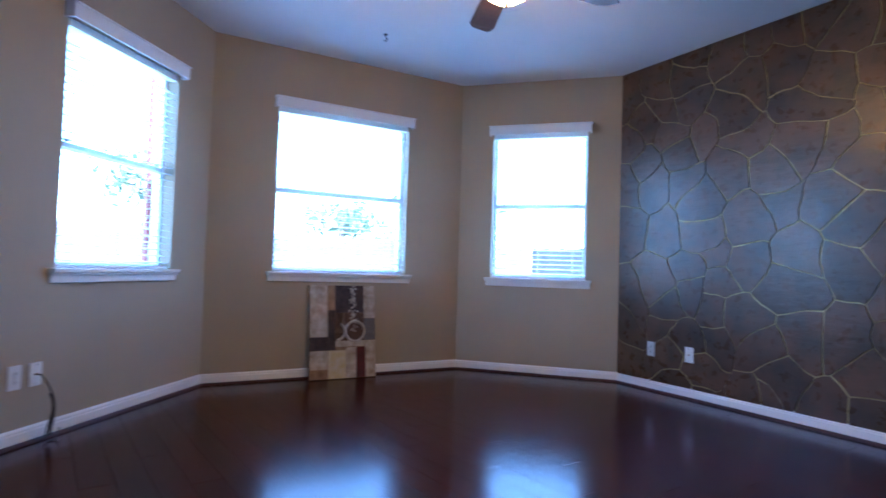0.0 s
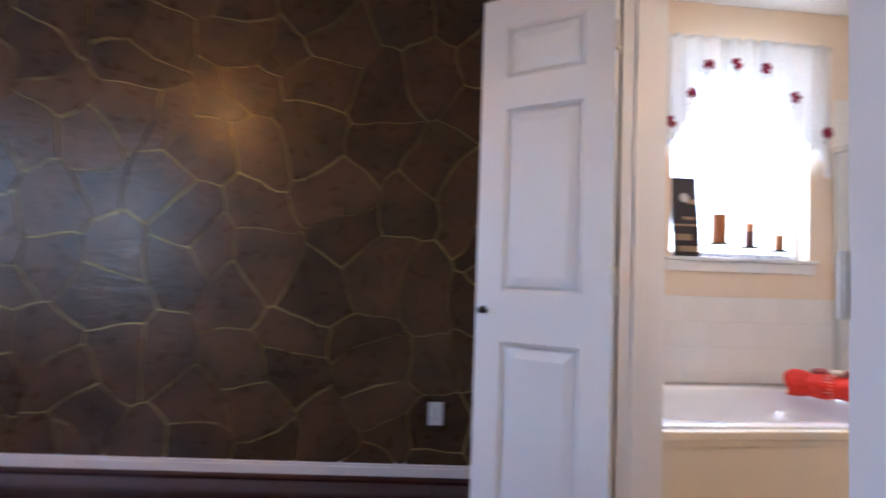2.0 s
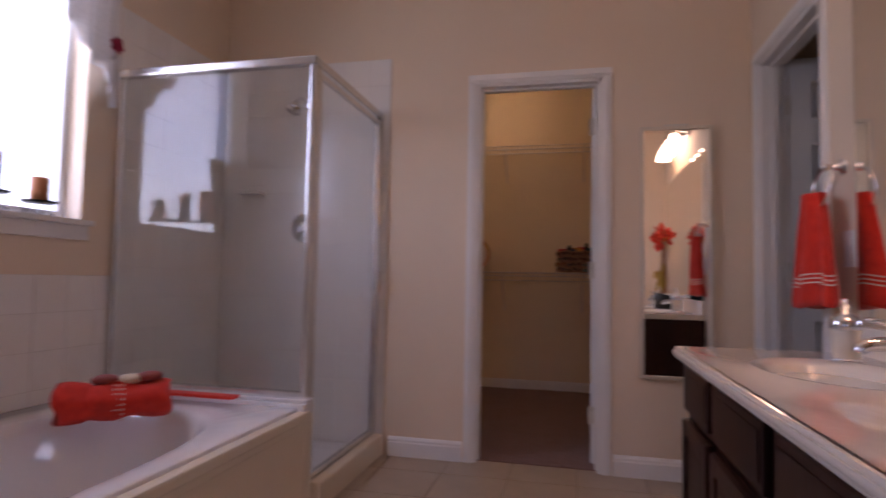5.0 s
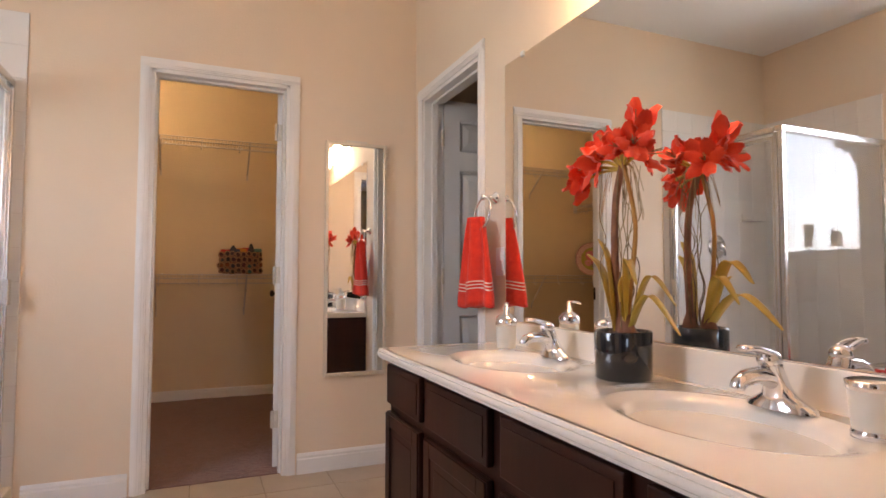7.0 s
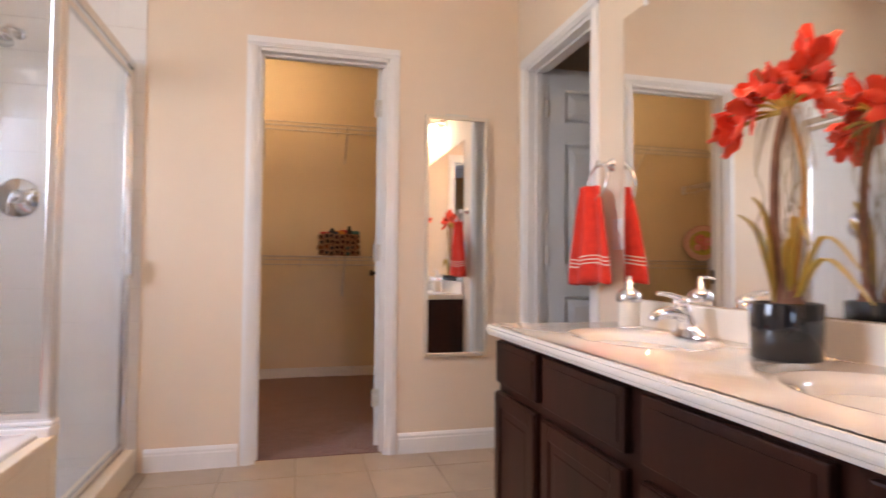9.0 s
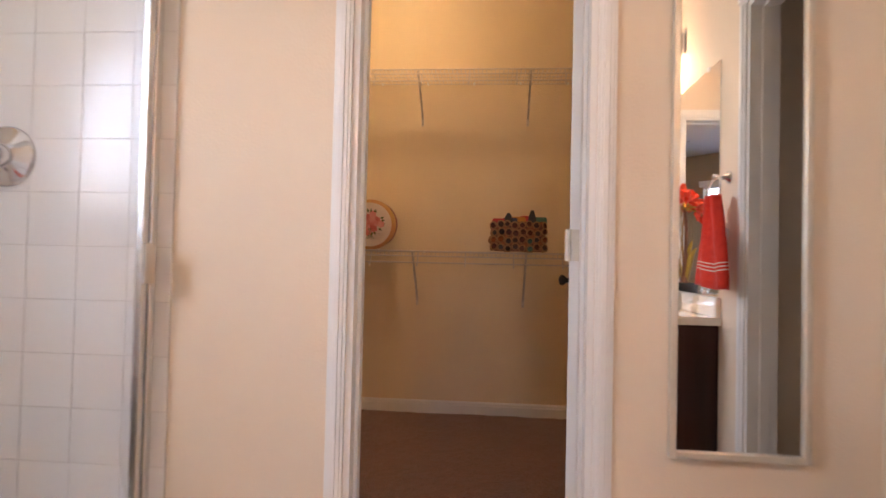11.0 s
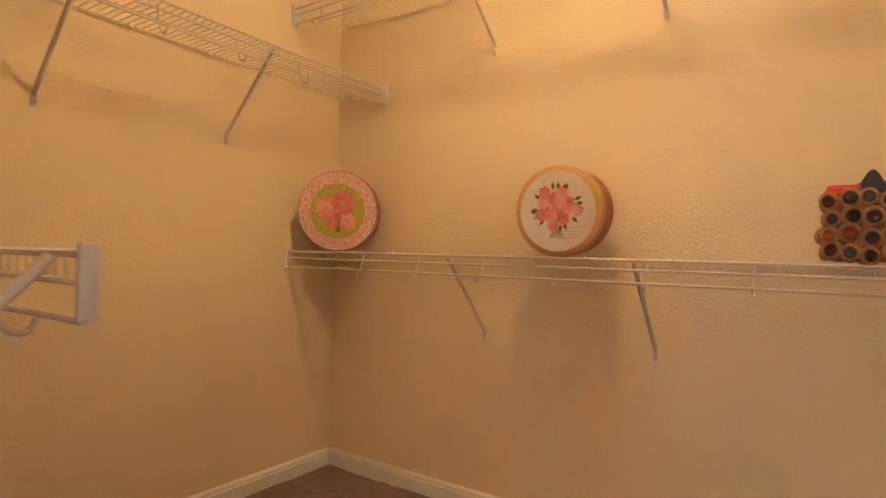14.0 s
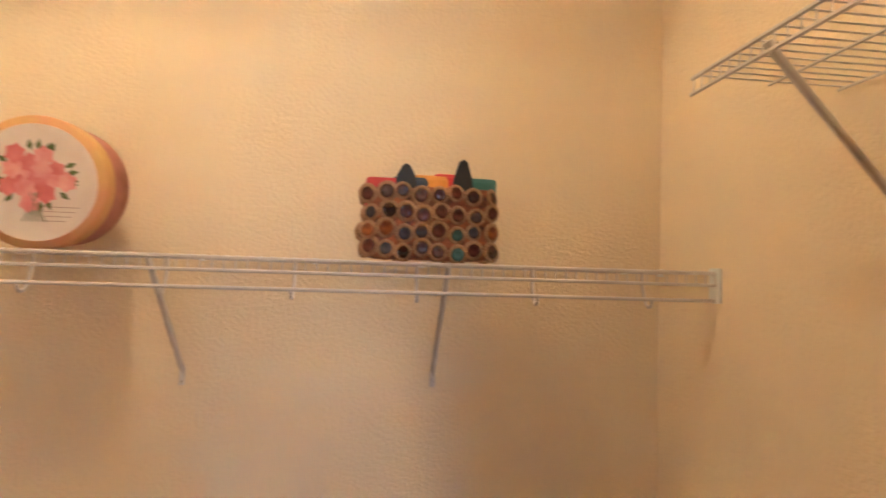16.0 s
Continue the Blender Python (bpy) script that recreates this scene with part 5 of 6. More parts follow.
# ---- closet ----
def wire_shelf(m, length, braces, label, depth=0.30, ends=(True, True), hooks=True, drop=0.0, rod=True):
    """Coated wire shelf: x along the wall, +y out of it, deck at z = 0."""
    top = empty("wire_shelf", m, label, "wire shelf", group="closet wire shelves")
    bm = bmesh.new()
    n = int(length / 0.0254)
    for i in range(n):
        x = 0.012 + (length - 0.024) * i / (n - 1)
        tube(bm, [(x, 0.008, 0.002), (x, depth, 0.002), (x, depth + 0.003, -0.030)], 0.0019, 4)
    w = part("wire_deck", bm, M_WIRE, top)
    w["kind"] = "stuff"
    for y, z, r in ((0.010, -0.002, 0.0032), (0.15, -0.002, 0.0030), (depth, -0.002, 0.0042), (depth + 0.002, -0.031, 0.0042)):
        part("long_wire", cyl(bmesh.new(), (0.004, y, z), (length - 0.004, y, z), r, n=6), M_WIRE, top)
    if rod:
        part("hang_rod", cyl(bmesh.new(), (0.004, depth - 0.004, -0.070), (length - 0.004, depth - 0.004, -0.070), 0.0045, n=8), M_WIRE, top)
    for x in braces:
        bm = bmesh.new()
        tube(bm, [(x, depth - 0.015, -0.004), (x, depth - 0.03, -0.022), (x, 0.012, drop - 0.295), (x, 0.006, drop - 0.325)], 0.0072, 8)
        box(bm, x - 0.008, x + 0.008, 0.0005, 0.006, drop - 0.345, drop - 0.295, 0.002)
        part("brace", bm, M_WIRE, top)
        part("screw", cyl(bmesh.new(), (x, 0.006, drop - 0.335), (x, 0.008, drop - 0.335), 0.003, n=8), M_ALU, top)
    if hooks:
        k = int(length / 0.27)
        for i in range(k):
            x = (i + 0.6) * length / k
            pts = smooth_path([(x, depth - 0.06, -0.004), (x, depth - 0.055, -0.045), (x, depth - 0.035, -0.085), (x, depth - 0.012, -0.088), (x, depth - 0.003, -0.066)], 4)
            part("rod_hook", tube(bmesh.new(), pts, 0.0042, 6), M_WIRE, top)
    for i in range(int(length / 0.30)):
        x = 0.12 + i * 0.30
        part("wall_clip", boxes((x - 0.006, x + 0.006, 0.0005, 0.014, -0.008, 0.010), bevel=0.002), M_PLATE, top)
    for on, x0, x1 in ((ends[0], 0.0005, 0.010), (ends[1], length - 0.010, length - 0.0005)):
        if on:
            part("end_bracket", boxes((x0, x1, depth - 0.030, depth + 0.014, -0.076, 0.012), bevel=0.003), M_PLATE, top)
            part("back_bracket", boxes((x0, x1, 0.004, 0.03, -0.012, 0.012), bevel=0.003), M_PLATE, top)
        elif on is False:
            part("end_cap", boxes((x0, x1, depth - 0.012, depth + 0.010, -0.070, 0.010), bevel=0.004), M_WIRE, top)
    return top


LOW, UP, EASTZ = 1.040, 2.135, 1.805
wire_shelf(pose(CW, CS, LOW), CE - CW, [2.44 - CW, 3.12 - CW, 3.79 - CW], "white coated wire closet shelf along the back wall")
wire_shelf(pose(CW, CS, UP), CE - CW, [2.43 - CW, 3.11 - CW, 3.775 - CW], "high white coated wire closet shelf along the back wall", drop=0.07)
wire_shelf(pose(CE, CS, EASTZ, 0, 0, 90), CN - CS, [0.63, 1.30], "white coated wire closet shelf on the side wall")
wire_shelf(pose(CW, CN, 1.383, 0, 0, -90), 1.37, [0.35, 1.19], "white coated wire closet shelf ending short of the corner", ends=(True, None), hooks=False, rod=False)
wire_shelf(pose(CE, CN, 1.028, 0, 0, 180), CE - 3.245, [0.35, CE - 3.245 - 0.06], "white coated wire closet shelf beside the doorway", ends=(True, False))


def hat_box(m, r, depth, rim, face, centre, label, vase):
    top = empty("hat_box", m, label, "hat box", group="round hat boxes")
    part("box_body", lathe(bmesh.new(), [(0, -depth), (r - 0.006, -depth), (r - 0.006, -0.035)], 44), F_SIDE, top, smooth=True)
    part("lid", lathe(bmesh.new(), [(r - 0.006, -0.045), (r, -0.045), (r, -0.004), (r - 0.004, 0), (0, 0)], 44), rim, top, smooth=True)
    part("printed_face", lathe(bmesh.new(), [(0, 0.0015), (r * (0.87 if vase[4] else 0.97), 0.0015), (r * (0.87 if vase[4] else 0.97), 0.0)], 44), face, top)
    part("print_ring", lathe(bmesh.new(), [(0, 0.0025), (r * centre, 0.0025), (r * centre, 0.001)], 40), vase[0], top)
    rnd = random.Random(int(r * 1000))
    if not vase[4]:
        # three open daisies and a rose with gold centres, on a short stem
        for k, (fx, fy, fs) in enumerate(((0.14, 0.20, 0.34), (-0.28, 0.08, 0.29), (-0.10, -0.20, 0.24), (0.27, -0.24, 0.23))):
            bm = bmesh.new()
            for j in range(10):
                q = Matrix.Translation((fx * r, fy * r, 0.0034 + 0.0004 * (3 - k))) @ Euler((0, 0, j * 0.628 + k)).to_matrix().to_4x4()
                bm.faces.new([bm.verts.new(q @ Vector(v) ) for v in ((0, 0, 0.0002 * (j % 2)), (r * fs * 0.7, -r * fs * 0.24, 0.0002 * (j % 2)), (r * fs, 0, 0.0002 * (j % 2)), (r * fs * 0.7, r * fs * 0.24, 0.0002 * (j % 2)))])
            fl = part("printed_flower", bm, vase[1 + k % 2], top)
            part("flower_centre", lathe(bmesh.new(), [(0, 0.0002), (r * fs * 0.22, 0)], 14, (fx * r, fy * r, 0.0042 + 0.0004 * (3 - k))), F_GOLD, fl)
        bm = bmesh.new()
        for x in (-0.04, 0.02, 0.07):
            tube(bm, [(x * r, -0.20 * r, 0.003), (x * 0.6 * r + 0.01 * r, -0.52 * r, 0.003)], r * 0.012, 4)
        part("printed_stems", bm, vase[3], top)
    for k in range(16 if vase[4] else 0):
        a, d = k * 2.4, (0.06 + 0.030 * k) * r
        x, y = d * math.cos(a), 0.10 * r + d * 0.8 * math.sin(a)
        bm = bmesh.new()
        for j in range(6):
            q = Matrix.Translation((x, y, 0.0032 + 0.0002 * (k % 4))) @ Euler((0, 0, j * 1.047 + k)).to_matrix().to_4x4()
            bm.faces.new([bm.verts.new(q @ Vector(v)) for v in ((0, 0, 0), (r * 0.10, -r * 0.07, 0), (r * 0.16, 0, 0), (r * 0.10, r * 0.07, 0))])
        part("printed_flower", bm, vase[1 + k % 2], top)
    for k in range(20 if vase[4] else 0):
        a = rnd.uniform(0, 6.28)
        x, y = 0.52 * r * math.cos(a), 0.10 * r + 0.45 * r * math.sin(a)
        q = Matrix.Translation((x, y, 0.0030)) @ Euler((0, 0, a)).to_matrix().to_4x4()
        bm = bmesh.new()
        bm.faces.new([bm.verts.new(q @ Vector(v)) for v in ((-r * 0.08, 0, 0), (0, -r * 0.045, 0), (r * 0.10, 0, 0), (0, r * 0.045, 0))])
        part("printed_leaf", bm, vase[3], top)
    if vase[4]:
        bm = bmesh.new()
        for k in range(7):
            x = (k - 3) * r * 0.055
            tube(bm, [(-x * 0.5, -0.15 * r, 0.003), (x, -0.58 * r, 0.003)], r * 0.007, 4)
        part("printed_stems", bm, vase[3], top)
        for j in range(4):
            part("script_bar", boxes((r * 0.12, r * (0.62 - 0.06 * j), -r * (0.36 + 0.07 * j), -r * (0.35 + 0.07 * j), 0.0026, 0.0030)), vase[5], top)
    return top


F_PINK, F_ROSE, F_GREEN = flat_art("print_pink", (0.78, 0.27, 0.26), (0.62, 0.13, 0.14)), flat_art("print_rose", (0.72, 0.20, 0.20), (0.85, 0.45, 0.42)), flat_art("print_green", (0.12, 0.16, 0.05))
F_GOLD, F_WHITE, F_OLIVE = flat_art("rim_ochre", (0.62, 0.44, 0.12), (0.66, 0.26, 0.17), 5), flat_art("print_white", (0.80, 0.72, 0.66), (0.72, 0.60, 0.54), 12), flat_art("print_olive", (0.56, 0.50, 0.10), (0.38, 0.32, 0.08), 60)
F_SIDE = flat_art("hat_box_side_pink", (0.55, 0.24, 0.20), (0.42, 0.15, 0.13), 20)
F_TOILE, F_INK = flat_art("toile_pink", (0.86, 0.66, 0.56), (0.60, 0.25, 0.22), 75), flat_art("print_ink", (0.45, 0.30, 0.25))
hat_box(pose(3.395, -5.085, LOW + 0.157, 90, 0, 180) @ pose(0, 0, 0, 4, 0, 0), 0.155, 0.135, F_GOLD, F_WHITE, 0.10, "round hat box with a rose bouquet print and ochre rim", (F_PINK, F_PINK, F_ROSE, F_GREEN, True, F_INK))
hat_box(pose(4.425, -5.090, LOW + 0.181, 90, 0, 212) @ pose(0, 0, 0, 4, 0, 0), 0.178, 0.12, F_SIDE, F_TOILE, 0.68, "round pink toile hat box with an olive flower centre", (F_OLIVE, F_PINK, F_ROSE, F_GREEN, False, F_INK))

# bag of crocheted rings and discs
bag = empty("handbag", pose(2.485, -5.09, LOW + 0.005, 0, 0, 3), "brown crocheted disc handbag with bright patterned lining on the shelf", "handbag")
M_CROCHET = material("mauve_crochet", (0.50, 0.30, 0.15), (0.28, 0.13, 0.07), 0.85, scale=60, bump=0.8, bump_scale=200, distance=0.004)
M_DISC = material("dark_shell_disc", (0.014, 0.007, 0.006), (0.07, 0.020, 0.012), 0.16, scale=30, vary=0.5, spec=0.5)
L1, L2, L3, L4 = flat_art("lining_navy", (0.03, 0.05, 0.09)), flat_art("lining_red", (0.62, 0.05, 0.05)), flat_art("lining_orange", (0.75, 0.32, 0.05)), flat_art("lining_teal", (0.06, 0.20, 0.18))
bm = bmesh.new()
box(bm, -0.155, 0.155, -0.045, 0.045, 0.004, 0.186, 0.022)
part("bag_body", bm, flat_art("lining_brown", (0.05, 0.02, 0.015), (0.50, 0.15, 0.05), 55), bag, "brown patterned lining")
for i, (x, mm) in enumerate(((-0.12, L4), (-0.05, L2), (0.0, L3), (0.05, L1), (0.115, L2))):
    bm = bmesh.new()
    box(bm, x - 0.045, x + 0.045, -0.030 + 0.002 * i, 0.034 + 0.002 * i, 0.12, 0.218 - 0.006 * abs(i - 1), 0.012)
    part("lining", bm, mm, bag)
# each ring is a knotted loop round a glossy disc; sizes and hues differ
DISCS = [M_DISC, material("maroon_shell_disc", (0.10, 0.018, 0.014), (0.03, 0.008, 0.007), 0.14, scale=30, spec=0.6), material("amber_shell_disc", (0.34, 0.10, 0.03), (0.12, 0.03, 0.012), 0.14, scale=40, spec=0.6),
         material("slate_shell_disc", (0.05, 0.045, 0.06), (0.02, 0.02, 0.03), 0.12, scale=30, spec=0.6), material("teal_shell_disc", (0.05, 0.14, 0.12), (0.02, 0.05, 0.05), 0.14, scale=30, spec=0.6)]
bm = bmesh.new()
pts = [(0.0178 * math.cos(a), 0, 0.0178 * math.sin(a)) for a in (2 * math.pi * k / 20 for k in range(20))]
tube(bm, pts + pts[:1], 0.0038, 6)
for k in range(20):
    a = 2 * math.pi * k / 20
    cyl(bm, (0.0130 * math.cos(a), 0.004, 0.0130 * math.sin(a)), (0.0215 * math.cos(a), 0.0025, 0.0215 * math.sin(a)), 0.0013, n=4)
RING = part("crochet_ring", bm, M_CROCHET, bag)
DISC_MESH = []
for mat in DISCS:
    bm = lathe(bmesh.new(), [(0, -0.002), (0.0150, -0.001), (0.0150, 0.0015), (0.0125, 0.0045), (0.006, 0.0030), (0, 0.0022)], 18)
    me = bpy.data.meshes.new("disc")
    bmesh.ops.recalc_face_normals(bm, faces=bm.faces)
    for f in bm.faces:
        f.smooth = True
    bm.to_mesh(me)
    bm.free()
    me.materials.append(mat)
    DISC_MESH.append(me)
rnd = random.Random(17)
for row in range(4):
    for colm in range(8):
        for side in (1, -1):
            x = -0.150 + 0.0428 * colm + rnd.uniform(-0.005, 0.005) + 0.004 * (row % 2)
            z = 0.026 + 0.0455 * row + 0.005 * math.sin(colm * 2.1 + row) + rnd.uniform(-0.003, 0.003)
            size = rnd.uniform(0.98, 1.22)
            tilt = rnd.uniform(-14, 14) + (38 if colm == 0 else -38 if colm == 7 else 0) * side
            if row or colm or side < 0:
                ob = new("crochet_ring", RING.data)
                ob.parent = bag
            else:
                ob = RING
            ob.matrix_local = pose(x, side * (0.044 if colm in (0, 7) else 0.050), z, rnd.uniform(-10, 10), 0, (0 if side > 0 else 180) + tilt) @ Matrix.Scale(size, 4)
            d2 = new("disc", rnd.choice(DISC_MESH[:2] * 6 + DISC_MESH[2:4] * 2 + DISC_MESH[4:]))
            d2.parent = ob
            d2.matrix_local = pose(0, 0.001, 0, -90, 0, 0)
for x in (-0.075, 0.065):
    tall = 0.252 if x < 0 else 0.234
    bm = bmesh.new()
    vs = [[bm.verts.new((x + dx * w_, y_, z_)) for dx in (-1, 1)] for y_ in (0.036, 0.046) for z_, w_ in ((0.175, 0.026), (0.206, 0.022), (tall - 0.006, 0.010), (tall, 0.002))]
    for s_ in (0, 4):
        for q in range(3):
            bm.faces.new((vs[s_ + q][0], vs[s_ + q][1], vs[s_ + q + 1][1], vs[s_ + q + 1][0]))
    for q in range(3):
        for e_ in (0, 1):
            bm.faces.new((vs[q][e_], vs[q + 1][e_], vs[q + 5][e_], vs[q + 4][e_]))
    bm.faces.new((vs[3][0], vs[3][1], vs[7][1], vs[7][0]))
    part("handle", bm, M_CABLE, bag, "black strap end standing up")

cl = empty("closet_light", pose(3.22, -4.50, BATH_H), "small frosted glass closet ceiling light, lit", "ceiling light")
part("canopy", lathe(bmesh.new(), [(0, -0.0005), (0.075, -0.001), (0.075, -0.018), (0.062, -0.024)], 34), M_TRIM, cl, smooth=True)
part("glass_dome", lathe(bmesh.new(), [(0.050, -0.022), (0.056, -0.045), (0.052, -0.075), (0.032, -0.096), (0, -0.104)], 34), M_CLOSETBULB, cl, "glowing frosted dome", True)

# ---- bedroom things ----


def wall_plate(m, kind):
    top = empty("outlet_plate", m, "white plastic outlet plate on the wall", "outlet plate", group="bedroom wall plates")
    part("plate", boxes((-0.036, 0.036, -0.006, -0.0005, -0.058, 0.058), bevel=0.002), M_PLATE, top)
    if kind == "duplex":
        for z in (-0.02, 0.02):
            s = part("socket", boxes((-0.017, 0.017, -0.0075, -0.006, z - 0.014, z + 0.014), bevel=0.001), M_PLATE, top)
            part("slots", boxes((-0.007, -0.005, -0.0085, -0.0072, z - 0.003, z + 0.006), (0.005, 0.007, -0.0085, -0.0072, z - 0.003, z + 0.006), (-0.002, 0.002, -0.0085, -0.0072, z - 0.010, z - 0.006)), M_DARK, s)
    else:
        part("jack", cyl(bmesh.new(), (0, -0.006, 0), (0, -0.016, 0), 0.006, n=12), M_BRASS, top)
    for z in (-0.046, 0.046) if kind != "duplex" else (0.0,):
        part("screw", cyl(bmesh.new(), (0, -0.006, z), (0, -0.0075, z), 0.003, n=10), M_ALU, top)


for p, q, u, kind in ((P2, P3, 0.755, "duplex"), (P2, P3, 0.872, "coax"), (P5, P6, 0.365, "duplex"), (P5, P6, 0.720, "coax"), (P5, P6, 3.13, "duplex")):
    m = along(p, q)
    wall_plate(m @ pose(u, -0.012 if p == P5 else 0, 0.335), kind)
cab = empty("coax_cable", along(P2, P3), "loose black coaxial cable hanging from its jack to the floor", "cable")
part("cord", tube(bmesh.new(), smooth_path([(0.872, -0.012, 0.335), (0.875, -0.045, 0.325), (0.90, -0.075, 0.25), (0.905, -0.085, 0.17), (0.89, -0.075, 0.08), (0.885, -0.07, 0.012), (0.92, -0.09, 0.006), (0.97, -0.06, 0.03)], 6), 0.0038, 8), M_CABLE, cab, smooth=True)
part("cord", tube(bmesh.new(), smooth_path([(0.90, -0.070, 0.24), (0.908, -0.082, 0.20), (0.904, -0.088, 0.13), (0.894, -0.080, 0.03)], 6), 0.0075, 8), M_CABLE, cab, smooth=True)
part("plug", cyl(bmesh.new(), (0.97, -0.06, 0.03), (0.99, -0.05, 0.042), 0.006, n=10), M_ALU, cab, "metal cable plug")

# abstract canvas leaning below the window
art = empty("canvas_painting", pose(2.495, 4.448, 0.004, -7.5, 0, -6.2), "abstract brown and cream block canvas leaning against the wall", "painting")
AW, AH = 0.285, 0.765
COL = {"w": flat_art("canvas_cream", (0.62, 0.55, 0.44), (0.30, 0.22, 0.14), 13), "t": flat_art("canvas_tan", (0.36, 0.24, 0.13), (0.16, 0.09, 0.05), 14), "k": flat_art("canvas_black", (0.018, 0.012, 0.016), (0.075, 0.045, 0.045), 16), "b": flat_art("canvas_brown", (0.12, 0.06, 0.035), (0.07, 0.035, 0.025), 9),
       "r": flat_art("canvas_maroon", (0.13, 0.018, 0.018), (0.05, 0.012, 0.012), 14), "y": flat_art("canvas_ochre", (0.52, 0.38, 0.12), (0.60, 0.54, 0.42), 14), "g": flat_art("canvas_grey", (0.16, 0.15, 0.15))}
part("stretcher", boxes((-AW, AW, 0, 0.03, 0, AH), bevel=0.002), COL["t"], art)
for x0, x1, z0, z1, c in ((0, 0.27, 0.445, 1, "w"), (0.27, 0.38, 0.73, 1, "t"), (0.27, 0.38, 0.30, 0.73, "k"), (0.38, 0.82, 0.70, 1, "k"), (0.68, 0.82, 0.74, 1, "b"), (0.82, 1, 0.64, 1, "w"), (0.82, 1, 0.40, 0.64, "g"), (0.38, 0.82, 0.40, 0.70, "b"), (0.38, 0.52, 0.48, 0.70, "t"),
                       (0, 0.27, 0.30, 0.445, "k"), (0, 0.27, 0.10, 0.30, "w"), (0, 0.27, 0, 0.10, "t"), (0.27, 0.54, 0, 0.30, "y"), (0.54, 0.70, 0, 0.33, "w"), (0.70, 0.84, 0, 0.33, "r"), (0.84, 1, 0, 0.34, "w"), (0.38, 1, 0.335, 0.40, "w")):
    part("colour_block", boxes((-AW + 2 * AW * x0 + 0.0015, -AW + 2 * AW * x1 - 0.0015, -0.004, 0.0, AH * z0 + 0.0015, AH * z1 - 0.0015)), COL[c], art)
for x, r in ((0.68, 0.082), (0.40, 0.070)):
    pts = [(-AW + 2 * AW * x + r * math.cos(a), -0.0045, AH * 0.50 + r * math.sin(a)) for a in (math.pi * (0.75 + 1.5 * k / 30) if x < 0.5 else 2 * math.pi * k / 30 for k in range(31))]
    if x < 0.5:
        pts = [(-AW + 2 * AW * 0.40 + r * math.cos(a), -0.0045, AH * 0.50 + r * math.sin(a)) for a in (math.pi * (-0.5 + 0.85 * k / 20) for k in range(21))]
    part("painted_ring", tube(bmesh.new(), pts, 0.011, 6), COL["w"], art)
rnd = random.Random(3)
bm = bmesh.new()
for _ in range(90):
    x, z, s = rnd.gauss(0.66, 0.028), rnd.uniform(0.50, 1.0), rnd.uniform(0.003, 0.009)
    box(bm, -AW + 2 * AW * x - s, -AW + 2 * AW * x + s, -0.0065, -0.003, AH * z - s * 0.8, min(AH - 0.001, AH * z + s * 0.8))
part("paint_flecks", bm, COL["w"], art)["kind"] = "stuff"

# ceiling fan with a glass bowl light
fan = empty("ceiling_fan", pose(2.27, 2.30, BED_H), "dark bladed ceiling fan with a lit glass bowl", "ceiling fan")
part("canopy", lathe(bmesh.new(), [(0, 0), (0.075, 0), (0.072, -0.03), (0.03, -0.06), (0.016, -0.065)], 30), M_BRASS, fan, smooth=True)
part("downrod", cyl(bmesh.new(), (0, 0, -0.06), (0, 0, -0.13), 0.013, n=14), M_BRASS, fan)
part("motor", lathe(bmesh.new(), [(0.02, -0.12), (0.10, -0.135), (0.125, -0.165), (0.125, -0.205), (0.10, -0.235), (0.05, -0.25), (0.05, -0.285), (0.075, -0.295), (0.075, -0.31)], 34), M_BRASS, fan, smooth=True)
part("glass_bowl", lathe(bmesh.new(), [(0.125, -0.305), (0.122, -0.325), (0.10, -0.365), (0.06, -0.39), (0, -0.398)], 34), M_FANBULB, fan, "glowing alabaster glass bowl", True)
part("finial", lathe(bmesh.new(), [(0, -0.396), (0.010, -0.40), (0.012, -0.412), (0.005, -0.425), (0, -0.43)], 16), M_BRASS, fan, smooth=True)
for k in range(5):
    bm = bmesh.new()
    rows = []
    for j in range(9):
        v = j / 8
        x = 0.24 + 0.46 * v
        w = 0.062 + 0.016 * v if j < 8 else 0.05
        rows.append([[bm.verts.new((x, s * w, 0.012 * s + dz)) for s in (-1, 1)] for dz in (0, 0.006)])
    for a, b in zip(rows, rows[1:]):
        bm.faces.new((a[0][0], a[0][1], b[0][1], b[0][0]))
        bm.faces.new((a[1][0], b[1][0], b[1][1], a[1][1]))
        bm.faces.new((a[0][0], b[0][0], b[1][0], a[1][0]))
        bm.faces.new((a[0][1], a[1][1], b[1][1], b[0][1]))
    bm.faces.new((rows[-1][0][0], rows[-1][0][1], rows[-1][1][1], rows[-1][1][0]))
    bm.faces.new((rows[0][0][0], rows[0][1][0], rows[0][1][1], rows[0][0][1]))
    rot = pose(0, 0, -0.245, 0, 0, -10 + 72 * k)
    part("blade", bm, M_FANWOOD, fan).matrix_local = rot
    part("blade_arm", boxes((0.10, 0.29, -0.02, 0.02, -0.008, -0.001), (0.24, 0.30, -0.04, 0.04, -0.008, -0.001), bevel=0.002), M_BRASS, fan).matrix_local = rot
hk = empty("ceiling_hook", pose(2.46, 3.88, BED_H), "small dark swag hook in the ceiling", "ceiling hook")
part("hook", tube(bmesh.new(), smooth_path([(0, 0, 0), (0, 0, -0.022), (0.014, 0, -0.034), (0.006, 0, -0.052), (-0.010, 0, -0.046)], 6), 0.004, 8), M_BRONZE, hk, smooth=True)
part("hook_base", lathe(bmesh.new(), [(0.016, 0), (0.014, -0.005), (0, -0.007)], 16), M_BRONZE, hk)

